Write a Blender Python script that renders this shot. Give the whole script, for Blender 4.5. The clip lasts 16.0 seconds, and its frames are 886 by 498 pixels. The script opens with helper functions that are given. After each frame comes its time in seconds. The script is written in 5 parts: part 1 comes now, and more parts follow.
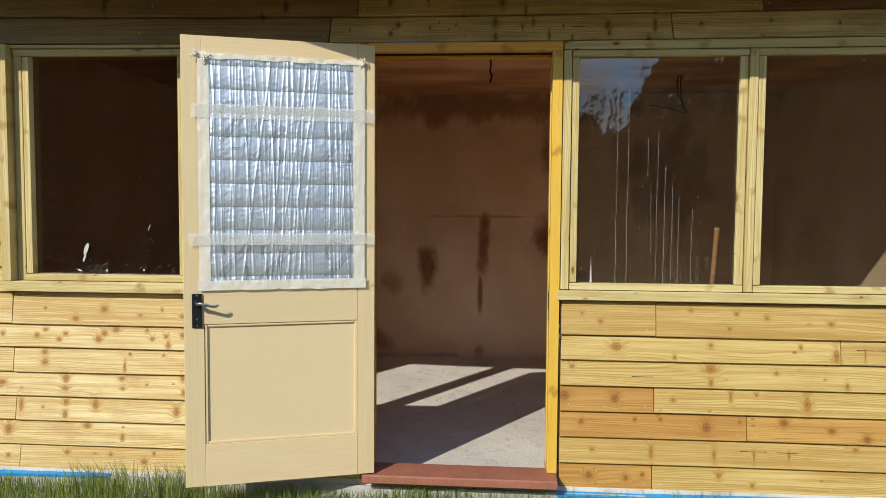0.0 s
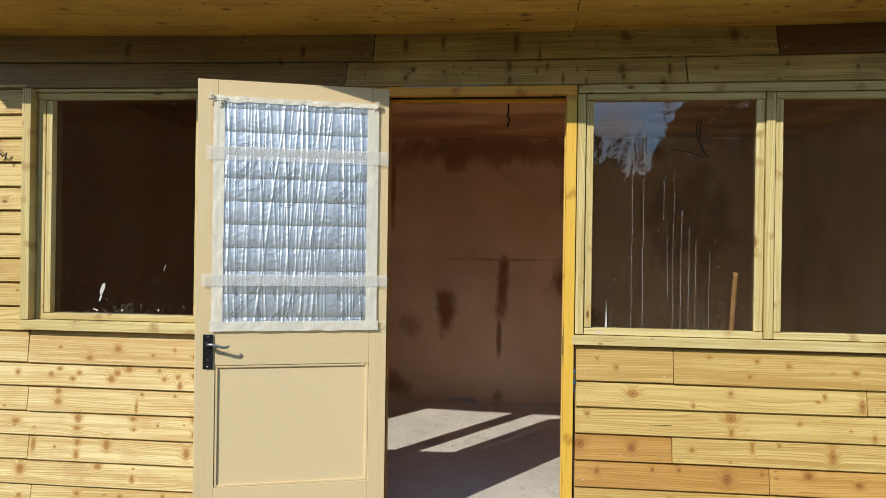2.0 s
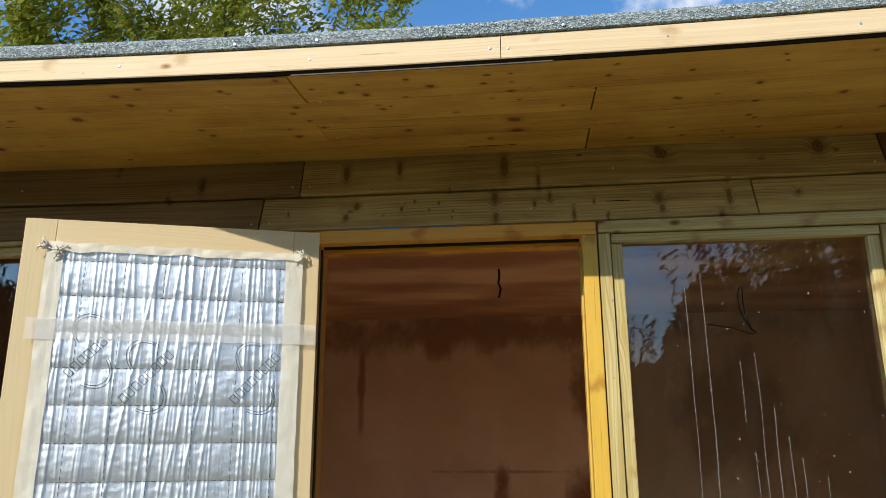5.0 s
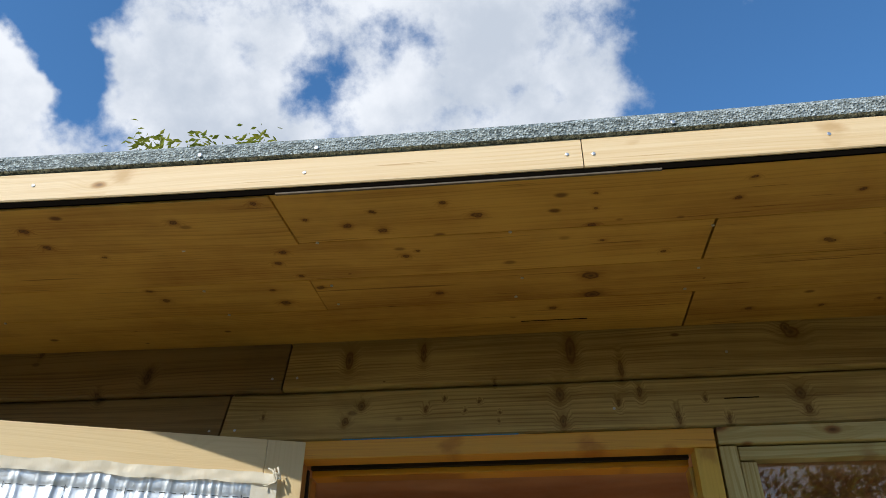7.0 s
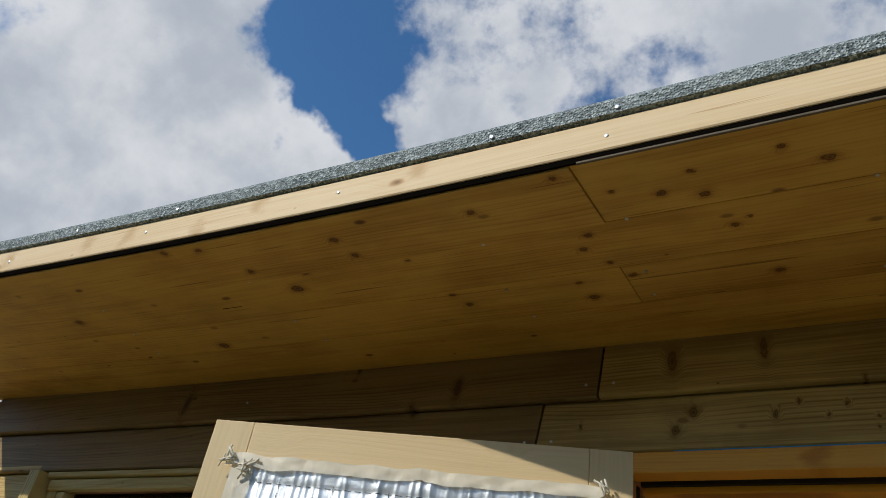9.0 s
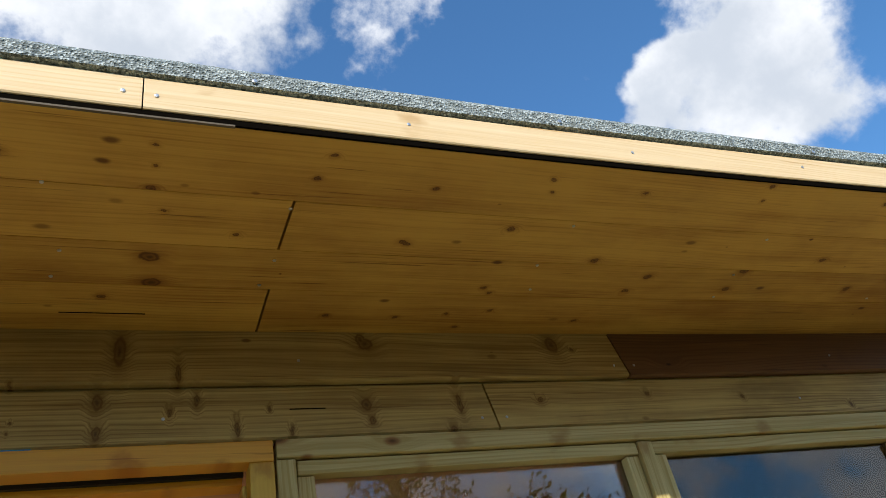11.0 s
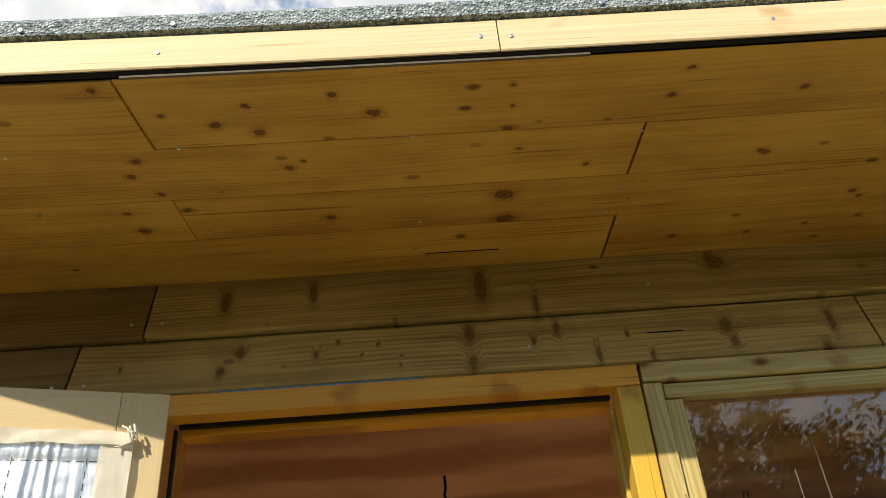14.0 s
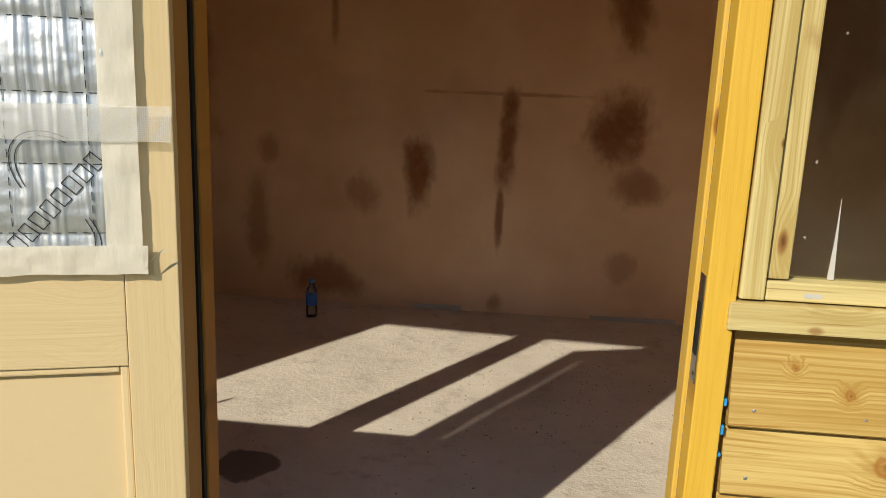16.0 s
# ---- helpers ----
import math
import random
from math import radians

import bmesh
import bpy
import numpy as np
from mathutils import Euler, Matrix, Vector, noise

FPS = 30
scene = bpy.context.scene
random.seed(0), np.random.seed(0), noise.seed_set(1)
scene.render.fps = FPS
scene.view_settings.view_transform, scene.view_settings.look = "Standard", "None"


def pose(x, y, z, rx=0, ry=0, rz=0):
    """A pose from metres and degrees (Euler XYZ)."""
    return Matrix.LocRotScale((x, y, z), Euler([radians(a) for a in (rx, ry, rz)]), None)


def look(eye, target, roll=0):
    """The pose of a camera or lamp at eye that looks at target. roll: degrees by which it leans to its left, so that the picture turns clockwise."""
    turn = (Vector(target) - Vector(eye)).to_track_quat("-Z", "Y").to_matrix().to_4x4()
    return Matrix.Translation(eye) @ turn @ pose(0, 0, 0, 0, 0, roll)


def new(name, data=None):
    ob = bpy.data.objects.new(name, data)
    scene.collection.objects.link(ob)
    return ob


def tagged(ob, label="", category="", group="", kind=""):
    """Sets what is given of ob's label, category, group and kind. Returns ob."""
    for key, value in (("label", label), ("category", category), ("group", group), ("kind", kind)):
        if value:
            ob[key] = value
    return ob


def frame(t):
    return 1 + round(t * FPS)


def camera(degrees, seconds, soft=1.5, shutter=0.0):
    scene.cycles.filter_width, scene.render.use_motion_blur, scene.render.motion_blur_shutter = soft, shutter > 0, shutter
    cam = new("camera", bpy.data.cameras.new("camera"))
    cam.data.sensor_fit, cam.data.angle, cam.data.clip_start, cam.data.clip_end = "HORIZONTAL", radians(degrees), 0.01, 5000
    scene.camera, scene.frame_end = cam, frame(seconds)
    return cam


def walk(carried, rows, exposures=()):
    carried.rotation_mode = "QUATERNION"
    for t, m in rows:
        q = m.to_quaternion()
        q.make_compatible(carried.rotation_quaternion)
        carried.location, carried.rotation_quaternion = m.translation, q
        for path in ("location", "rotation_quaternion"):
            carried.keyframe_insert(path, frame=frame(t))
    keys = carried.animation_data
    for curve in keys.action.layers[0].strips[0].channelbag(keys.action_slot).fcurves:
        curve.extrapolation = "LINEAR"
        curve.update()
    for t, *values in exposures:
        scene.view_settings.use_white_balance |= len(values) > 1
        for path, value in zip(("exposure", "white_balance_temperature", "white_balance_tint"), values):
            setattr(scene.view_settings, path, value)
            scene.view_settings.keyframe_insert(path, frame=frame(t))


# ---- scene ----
cam = camera(61.4, 16.0, 0.85)
PATH = [
    (0, (0.585, -3.491, 1.259), (0.43, -1.5, 1.142), 0.4),
    (0.5, (0.588, -3.504, 1.267), (0.445, -1.512, 1.165), 0.7),
    (1, (0.598, -3.495, 1.269), (0.44, -1.502, 1.206), 0.8),
    (1.5, (0.611, -3.477, 1.259), (0.41, -1.487, 1.212), 0.7),
    (2, (0.642, -3.461, 1.256), (0.417, -1.474, 1.254), 0.8),
    (2.5, (0.663, -3.413, 1.251), (0.402, -1.43, 1.296), 1.1),
    (3, (0.576, -3.202, 1.233), (0.263, -1.228, 1.321), 1.1),
    (3.5, (0.51, -3.021, 1.311), (0.225, -1.044, 1.405), 0.2),
    (4, (0.583, -2.831, 1.303), (0.342, -0.874, 1.639), 0.0),
    (4.2, (0.656, -2.709, 1.322), (0.4, -0.764, 1.707), -0.2),
    (6.3, (0.576, -1.798, 1.357), (0.454, 0.027, 2.166), -0.6),
    (6.5, (0.57, -1.745, 1.373), (0.417, 0.043, 2.255), -0.1),
    (7, (0.467, -1.586, 1.458), (0.274, 0.074, 2.556), 0.3),
    (7.5, (0.413, -1.488, 1.462), (-0.109, 0.044, 2.636), 4.7),
    (8, (0.389, -1.447, 1.476), (-0.549, -0.101, 2.62), 10.8),
    (8.5, (0.348, -1.435, 1.465), (-0.683, -0.113, 2.556), 11.5),
    (9, (0.37, -1.413, 1.46), (-0.524, -0.025, 2.588), 9.7),
    (9.5, (0.411, -1.399, 1.485), (-0.098, 0.139, 2.657), 5.8),
    (10, (0.471, -1.368, 1.485), (0.504, 0.221, 2.699), -1.4),
    (10.2, (0.494, -1.376, 1.456), (0.770, 0.188, 2.672), -6.0),
    (12.3, (0.678, -1.374, 1.423), (1.607, 0.044, 2.483), -14.6),
    (12.5, (0.652, -1.384, 1.459), (1.47, 0.115, 2.499), -11.6),
    (13, (0.609, -1.385, 1.45), (1.01, 0.239, 2.546), -6.6),
    (13.5, (0.476, -1.358, 1.476), (0.682, 0.313, 2.554), -6.4),
    (14, (0.453, -1.344, 1.476), (0.524, 0.36, 2.522), -4.8),
    (14.5, (0.449, -1.325, 1.464), (0.45, 0.462, 2.362), -3.1),
    (15, (0.391, -1.3, 1.426), (0.411, 0.615, 2.004), -3.5),
    (15.5, (0.466, -1.244, 1.268), (0.346, 0.752, 1.332), -0.7),
    (16, (0.521, -1.156, 1.166), (0.323, 0.791, 0.753), 2.2),
]
walk(cam, [(t, look(eye, target, roll)) for t, eye, target, roll in PATH],
     [(0, 0.1, 6200, 10), (2.5, 0.1, 6200, 10), (4, 0.1, 6250, 10), (6.5, 0.1, 6450, 10), (7, -0.05, 6300, 10), (8, -0.45, 6400, 10), (9, -0.5, 6400, 10),
      (9.5, -0.48, 6400, 10), (10, -0.28, 6350, 10), (12.4, 0.42, 6850, 10), (13.5, 0.36, 7100, 10), (14.5, 0.3, 7250, 10), (15, 0.33, 7300, 10), (15.5, 0.1, 7200, 10), (16, 0.14, 7100, 10)])

# ---- light ----
SUN_WAY = Vector((0.603, 1.0, -0.756)).normalized()      # the way the sunlight travels
SUN_EL = math.asin(-SUN_WAY.z)
SUN_ROT = math.atan2(-SUN_WAY.x, -SUN_WAY.y)
sun = new("sun", bpy.data.lights.new("sun", "SUN"))
sun.data.energy, sun.data.angle, sun.data.color = 4.2, radians(0.55), (1.0, 0.955, 0.85)
sun.matrix_world = look((-6, -10, 9), Vector((-6, -10, 9)) + SUN_WAY)

world = bpy.data.worlds.new("sky")
scene.world = world
world.use_nodes = True


class Nodes:
    """Short forms for writing node trees."""

    def __init__(self, tree):
        self.tree = tree
        tree.nodes.clear()

    def add(self, kind, **settings):
        node = self.tree.nodes.new(kind)
        for key, value in settings.items():
            if key in node.inputs:
                node.inputs[key].default_value = value
        return node

    def link(self, a, b):
        self.tree.links.new(a, b)

    def put(self, socket, value):
        if isinstance(value, bpy.types.NodeSocket):
            self.link(value, socket)
        else:
            socket.default_value = value

    def math(self, op, a, b=0.0, clamp=False):
        node = self.tree.nodes.new("ShaderNodeMath")
        node.operation, node.use_clamp = op, clamp
        self.put(node.inputs[0], a)
        self.put(node.inputs[1], b)
        return node.outputs[0]

    def vmath(self, op, a, b=(0, 0, 0)):
        node = self.tree.nodes.new("ShaderNodeVectorMath")
        node.operation = op
        self.put(node.inputs[0], a)
        self.put(node.inputs[1], b)
        return node.outputs[0]

    def split(self, v):
        node = self.tree.nodes.new("ShaderNodeSeparateXYZ")
        self.link(v, node.inputs[0])
        return node.outputs

    def join(self, x, y, z):
        node = self.tree.nodes.new("ShaderNodeCombineXYZ")
        for socket, value in zip(node.inputs, (x, y, z)):
            self.put(socket, value)
        return node.outputs[0]

    def noise(self, v, scale, detail=4.0, rough=0.55, out=0):
        node = self.tree.nodes.new("ShaderNodeTexNoise")
        self.put(node.inputs["Vector"], v)
        node.inputs["Scale"].default_value = scale
        node.inputs["Detail"].default_value = detail
        node.inputs["Roughness"].default_value = rough
        return node.outputs[out]

    def ramp(self, v, lo, hi, a=0.0, b=1.0):
        node = self.tree.nodes.new("ShaderNodeMapRange")
        node.interpolation_type = "SMOOTHSTEP"
        for socket, value in zip(node.inputs[:5], (v, lo, hi, a, b)):
            self.put(socket, value)
        return node.outputs[0]

    def mix(self, f, a, b, mode="MIX"):
        node = self.tree.nodes.new("ShaderNodeMix")
        node.data_type, node.blend_type = "RGBA", mode
        self.put(node.inputs[0], f)
        for socket, value in ((node.inputs[6], a), (node.inputs[7], b)):
            self.put(socket, (*value, 1.0) if isinstance(value, tuple) else value)
        return node.outputs[2]


def build_sky():
    n = Nodes(world.node_tree)
    sky = n.add("ShaderNodeTexSky")
    sky.sky_type, sky.sun_disc = "NISHITA", False
    sky.sun_elevation, sky.sun_rotation = SUN_EL, SUN_ROT
    sky.air_density, sky.dust_density, sky.ozone_density = 1.0, 0.4, 2.5
    way = n.add("ShaderNodeTexCoord").outputs["Generated"]
    x, y, z = n.split(way)
    bend = n.vmath("SCALE", n.vmath("SUBTRACT", n.noise(way, 5.0, 5.0, 0.6, 1), (0.5, 0.5, 0.5)))
    bend.node.inputs["Scale"].default_value = 0.22
    flat = n.vmath("ADD", way, bend)
    puff = n.math("SUBTRACT", n.noise(n.vmath("ADD", way, (0.35, 0.2, 0.0)), 3.4, 9.0, 0.6), 0.53)
    puff = n.math("MULTIPLY", puff, 1.7)
    for cx, cy, cz, reach, weight in CLOUDS:
        away = n.vmath("DISTANCE", flat, (cx, cy, cz)).node.outputs["Value"]
        puff = n.math("ADD", puff, n.ramp(away, reach * 0.2, reach * 1.1, weight * 0.85, 0.0))
    cover = n.ramp(puff, -0.04, 0.17)
    thick = n.noise(n.vmath("ADD", way, (3.1, 1.7, 0.4)), 6.5, 7.0, 0.55)
    core = n.ramp(n.math("SUBTRACT", thick, n.math("MULTIPLY", puff, 0.25)), 0.28, 0.62)
    cloud = n.mix(core, (4.3, 4.7, 5.3), (6.8, 6.95, 7.2))
    blue = n.mix(1.0, sky.outputs[0], (0.72, 1.16, 1.42), "MULTIPLY")
    back = n.add("ShaderNodeBackground", Strength=0.14)
    n.link(n.mix(cover, blue, cloud), back.inputs[0])
    n.link(back.outputs[0], n.add("ShaderNodeOutputWorld").inputs[0])


# heaps of cloud and gaps between them: direction, reach, weight
CLOUDS = [(-0.76, 0.28, 0.59, 0.46, 0.36), (-0.61, 0.48, 0.64, 0.15, 0.18), (-0.36, 0.58, 0.73, 0.20, 0.34), (-0.14, 0.64, 0.75, 0.28, 0.34),
          (0.08, 0.64, 0.76, 0.18, 0.22), (-0.41, 0.65, 0.645, 0.12, 0.18), (-0.58, 0.58, 0.58, 0.13, 0.2), (-0.53, 0.46, 0.71, 0.13, -0.48),
          (-0.50, 0.56, 0.65, 0.09, -0.3), (0.24, 0.65, 0.72, 0.12, -0.2), (0.45, 0.54, 0.70, 0.16, -0.25), (0.70, 0.42, 0.575, 0.10, 0.26),
          (0.60, 0.49, 0.635, 0.07, 0.2), (0.56, 0.45, 0.69, 0.08, -0.2), (0.28, 0.595, 0.755, 0.10, 0.26), (-0.87, 0.42, 0.25, 0.17, 0.2),
          (0.25, -0.9, 0.33, 0.40, 0.2), (0.70, -0.68, 0.22, 0.30, 0.15)]
build_sky()


# ---- materials ----
def surface(name):
    """A new node material: its nodes, shader and object coordinates."""
    m = bpy.data.materials.new(name)
    m.use_nodes = True
    n = Nodes(m.node_tree)
    bsdf = n.add("ShaderNodeBsdfPrincipled")
    n.link(bsdf.outputs[0], n.add("ShaderNodeOutputMaterial").inputs[0])
    return m, n, bsdf, n.add("ShaderNodeTexCoord").outputs["Object"]


def bump(n, bsdf, height, strength, distance=0.002):
    node = n.add("ShaderNodeBump", Strength=strength, Distance=distance)
    n.link(height, node.inputs["Height"])
    n.link(node.outputs[0], bsdf.inputs["Normal"])


def timber(name, pale, dark, knot, axis="x", vary=0.25, rough=0.6, knots=1.0, stain=(0.5, 0.4, 0.2), stains=0.0, rings=1.0, gap=0.55, knot_size=0.15, spikes=1.0, pins=0.86, placed=(), halo=0.5, broad=0.0):
    """Sawn softwood with its grain along axis: growth rings that run round knots, streaks, fine relief.
    placed: knots as (along, across, half length, half height) on the boards."""
    m, n, bsdf, co = surface(name)
    raw = co
    rnd = n.add("ShaderNodeObjectInfo").outputs["Random"]
    co = n.vmath("ADD", co, n.join(n.math("MULTIPLY", rnd, 37.0), n.math("MULTIPLY", rnd, 11.0), n.math("MULTIPLY", rnd, 23.0)))
    x, y, z = n.split(co)
    if axis == "z":
        x, z = z, x
    if axis == "xy":
        y, z = z, y
    flat = n.join(x, n.math("MULTIPLY", y, 0.3), z)
    wobble = n.vmath("SCALE", n.vmath("SUBTRACT", n.noise(n.vmath("MULTIPLY", flat, (14.0, 1.0, 30.0)), 1.0, 3.0, 0.6, 1), (0.5, 0.5, 0.5)))
    wobble.node.inputs["Scale"].default_value = 0.10
    cx, cy, cz = n.split(n.vmath("MULTIPLY", flat, (4.2, 2.0, 9.0)))
    cell = n.vmath("ADD", n.join(cx, cz, 0.0), wobble)
    vor = n.add("ShaderNodeTexVoronoi", Scale=1.0, Randomness=1.0)
    vor.voronoi_dimensions = "2D"
    n.link(cell, vor.inputs["Vector"])
    d = vor.outputs["Distance"]
    chosen = n.ramp(n.split(vor.outputs["Color"])[0], gap - 0.02, gap)
    near = n.math("MULTIPLY", n.ramp(d, 0.0, 0.36, 1.0, 0.0), chosen)
    size = n.ramp(n.split(vor.outputs["Color"])[1], 0.0, 1.0, 0.35 * knot_size, 1.3 * knot_size)
    reach = n.math("DIVIDE", d, size)
    core = n.math("MULTIPLY", n.ramp(reach, 0.45, 1.0, 1.0, 0.0), chosen)
    heart = n.math("MULTIPLY", n.ramp(reach, 0.1, 0.55, 1.0, 0.0), chosen)
    round_knot = None
    if placed:
        shake = n.vmath("SCALE", n.vmath("SUBTRACT", n.noise(raw, 70.0, 3.0, 0.6, 1), (0.5, 0.5, 0.5)))
        shake.node.inputs["Scale"].default_value = 0.012
        spot = n.vmath("ADD", raw, shake)
        for ku, kv, ru, rv in placed:
            near_to = (ku, 0.0, kv) if axis == "x" else (ku, kv, 0.0)
            scale = (1 / ru, 0.0, 1 / rv) if axis == "x" else (1 / ru, 1 / rv, 0.0)
            gone = n.vmath("MULTIPLY", n.vmath("SUBTRACT", spot, near_to), scale)
            far = n.vmath("LENGTH", gone).node.outputs["Value"]
            round_knot = far if round_knot is None else n.math("MINIMUM", round_knot, far)
        near = n.math("MAXIMUM", near, n.ramp(round_knot, 0.5, 3.6, 0.9, 0.0))
        rim = n.math("MULTIPLY", n.ramp(round_knot, 0.55, 0.85), n.ramp(round_knot, 0.9, 1.2, 0.45, 0.0))
        core = n.math("MAXIMUM", core, n.math("ADD", n.ramp(round_knot, 0.75, 1.2, 0.55, 0.0), rim))
        heart = n.math("MAXIMUM", heart, n.ramp(round_knot, 0.1, 0.6, 0.7, 0.0))
    slow = n.noise(n.vmath("MULTIPLY", flat, (0.7, 1.0, 5.0)), 1.0, 2.0)
    warp = n.math("ADD", n.math("ADD", n.math("MULTIPLY", z, 95.0), n.math("MULTIPLY", slow, 9.0)), n.math("MULTIPLY", near, 2.6))
    band = n.ramp(n.noise(n.join(warp, n.math("MULTIPLY", x, 1.1), rnd), 1.0, 3.0, 0.6), 0.28, 0.72)
    fine = n.noise(n.vmath("MULTIPLY", flat, (7.0, 40.0, 330.0)), 1.0, 3.0, 0.6)
    mottle = n.noise(n.vmath("MULTIPLY", flat, (2.5, 2.0, 9.0)), 1.0, 4.0)
    f = n.math("ADD", n.math("MULTIPLY", band, 0.34 * rings), n.math("ADD", n.math("MULTIPLY", fine, 0.48), n.math("MULTIPLY", mottle, 0.36)))
    streak = n.ramp(n.noise(n.vmath("MULTIPLY", flat, (1.3, 1.0, 48.0)), 1.0, 4.0, 0.65), 0.3, 0.7)
    f = n.math("ADD", f, n.math("MULTIPLY", n.math("SUBTRACT", streak, 0.5), 0.34 * rings))
    f = n.math("ADD", f, n.math("MULTIPLY", n.math("SUBTRACT", rnd, 0.5), 2 * vary))
    f = n.math("ADD", f, n.math("MULTIPLY", near, 0.22 * knots))
    ring = n.math("SINE", n.math("ADD", n.math("ADD", n.math("MULTIPLY", z, 620.0), n.math("MULTIPLY", slow, 85.0)), n.math("MULTIPLY", near, 14.0)), 0.0)
    late = n.math("MULTIPLY", n.ramp(ring, 0.1, 1.0, 0.0, 0.42 * rings), n.ramp(n.noise(n.vmath("MULTIPLY", flat, (1.6, 1.0, 11.0)), 1.0, 3.0), 0.35, 0.62))
    f = n.math("ADD", f, late)
    if broad:
        wide_band = n.noise(n.vmath("MULTIPLY", flat, (1.1, 1.0, 15.0)), 1.0, 3.0, 0.55)
        cloudy = n.noise(n.vmath("MULTIPLY", flat, (4.5, 1.0, 6.0)), 1.0, 4.0, 0.6)
        f = n.math("ADD", f, n.math("MULTIPLY", n.math("SUBTRACT", n.math("ADD", wide_band, cloudy), 1.0), broad))
    colour = n.mix(n.ramp(f, 0.18, 1.0), pale, dark)
    colour = n.mix(n.ramp(rnd, 0.55, 0.95, 0.0, 0.14), colour, stain)
    smear = n.add("ShaderNodeTexVoronoi", Scale=1.0, Randomness=1.0)
    smear.voronoi_dimensions = "2D"
    sx, sy, sz = n.split(n.vmath("MULTIPLY", flat, (6.5, 1.0, 5.0)))
    wide = n.vmath("SCALE", wobble)
    wide.node.inputs["Scale"].default_value = 5.5
    n.link(n.vmath("ADD", n.join(sx, sz, 0.0), wide), smear.inputs["Vector"])
    pick = n.ramp(n.split(smear.outputs["Color"])[2], 0.52, 0.54)
    spike = n.math("MULTIPLY", n.ramp(smear.outputs["Distance"], 0.02, 0.22, 0.75 * knots * spikes, 0.0), pick)
    colour = n.mix(spike, colour, tuple(0.4 * a + 0.6 * b for a, b in zip(dark, knot)))
    pin = n.add("ShaderNodeTexVoronoi", Scale=1.0, Randomness=1.0)
    pin.voronoi_dimensions = "2D"
    px, py, pz = n.split(n.vmath("MULTIPLY", flat, (9.0, 1.0, 17.0)))
    n.link(n.vmath("ADD", n.join(px, pz, 0.0), wobble), pin.inputs["Vector"])
    few = n.ramp(n.split(pin.outputs["Color"])[0], pins, pins + 0.01)
    pr, pg, pb = n.split(pin.outputs["Color"])
    away = n.math("DIVIDE", pin.outputs["Distance"], n.ramp(pg, 0.0, 1.0, 0.35, 1.25))
    colour = n.mix(n.math("MULTIPLY", n.math("MULTIPLY", n.ramp(away, 0.04, 0.13, 0.9 * knots, 0.0), n.ramp(pb, 0.0, 1.0, 0.45, 1.0)), few), colour, knot)
    split = n.noise(n.vmath("MULTIPLY", flat, (3.0, 1.0, 130.0)), 1.0, 2.0)
    colour = n.mix(n.ramp(split, 0.66, 0.74, 0.0, 0.6 * knots), colour, knot)
    if stains:
        wet = n.ramp(n.noise(n.vmath("MULTIPLY", flat, (3.0, 1.0, 7.0)), 1.0, 5.0, 0.65), 0.52, 0.72, 0.0, stains)
        colour = n.mix(wet, colour, stain)
    if placed:
        glow = n.ramp(round_knot, 0.9, 2.2, halo, 0.0)
        colour = n.mix(n.math("MULTIPLY", glow, n.ramp(mottle, 0.3, 0.65, 0.35, 1.0)), colour, tuple(0.45 * a + 0.55 * b for a, b in zip(dark, knot)))
    colour = n.mix(n.math("MULTIPLY", core, 0.9 * knots, True), colour, knot)
    colour = n.mix(n.math("MULTIPLY", heart, 0.9 * knots, True), colour, tuple(c * 0.45 for c in knot))
    n.link(colour, bsdf.inputs["Base Color"])
    bsdf.inputs["Roughness"].default_value = rough
    bsdf.inputs["Specular IOR Level"].default_value = 0.3
    bump(n, bsdf, n.math("ADD", n.math("MULTIPLY", fine, 0.6), n.math("MULTIPLY", band, 0.4)), 0.35, 0.0012)
    return m


def plain(name, colour, rough=0.5, metal=0.0, grain=0.12, scale=60.0, relief=0.15, spec=0.4, blotch=3.0):
    """A surface of one colour, with blotches and grain."""
    m, n, bsdf, co = surface(name)
    a = n.noise(co, scale, 4.0, 0.6)
    b = n.noise(co, blotch, 4.0, 0.6)
    shade = n.math("ADD", 1.0, n.math("ADD", n.math("MULTIPLY", n.math("SUBTRACT", a, 0.5), grain * 2), n.math("MULTIPLY", n.math("SUBTRACT", b, 0.5), grain * 2)))
    c = n.vmath("SCALE", (0, 0, 0))
    node = c.node
    node.inputs[0].default_value = colour
    n.link(shade, node.inputs["Scale"])
    n.link(c, bsdf.inputs["Base Color"])
    bsdf.inputs["Roughness"].default_value, bsdf.inputs["Metallic"].default_value = rough, metal
    bsdf.inputs["Specular IOR Level"].default_value = spec
    bump(n, bsdf, a, relief, 0.002)
    return m


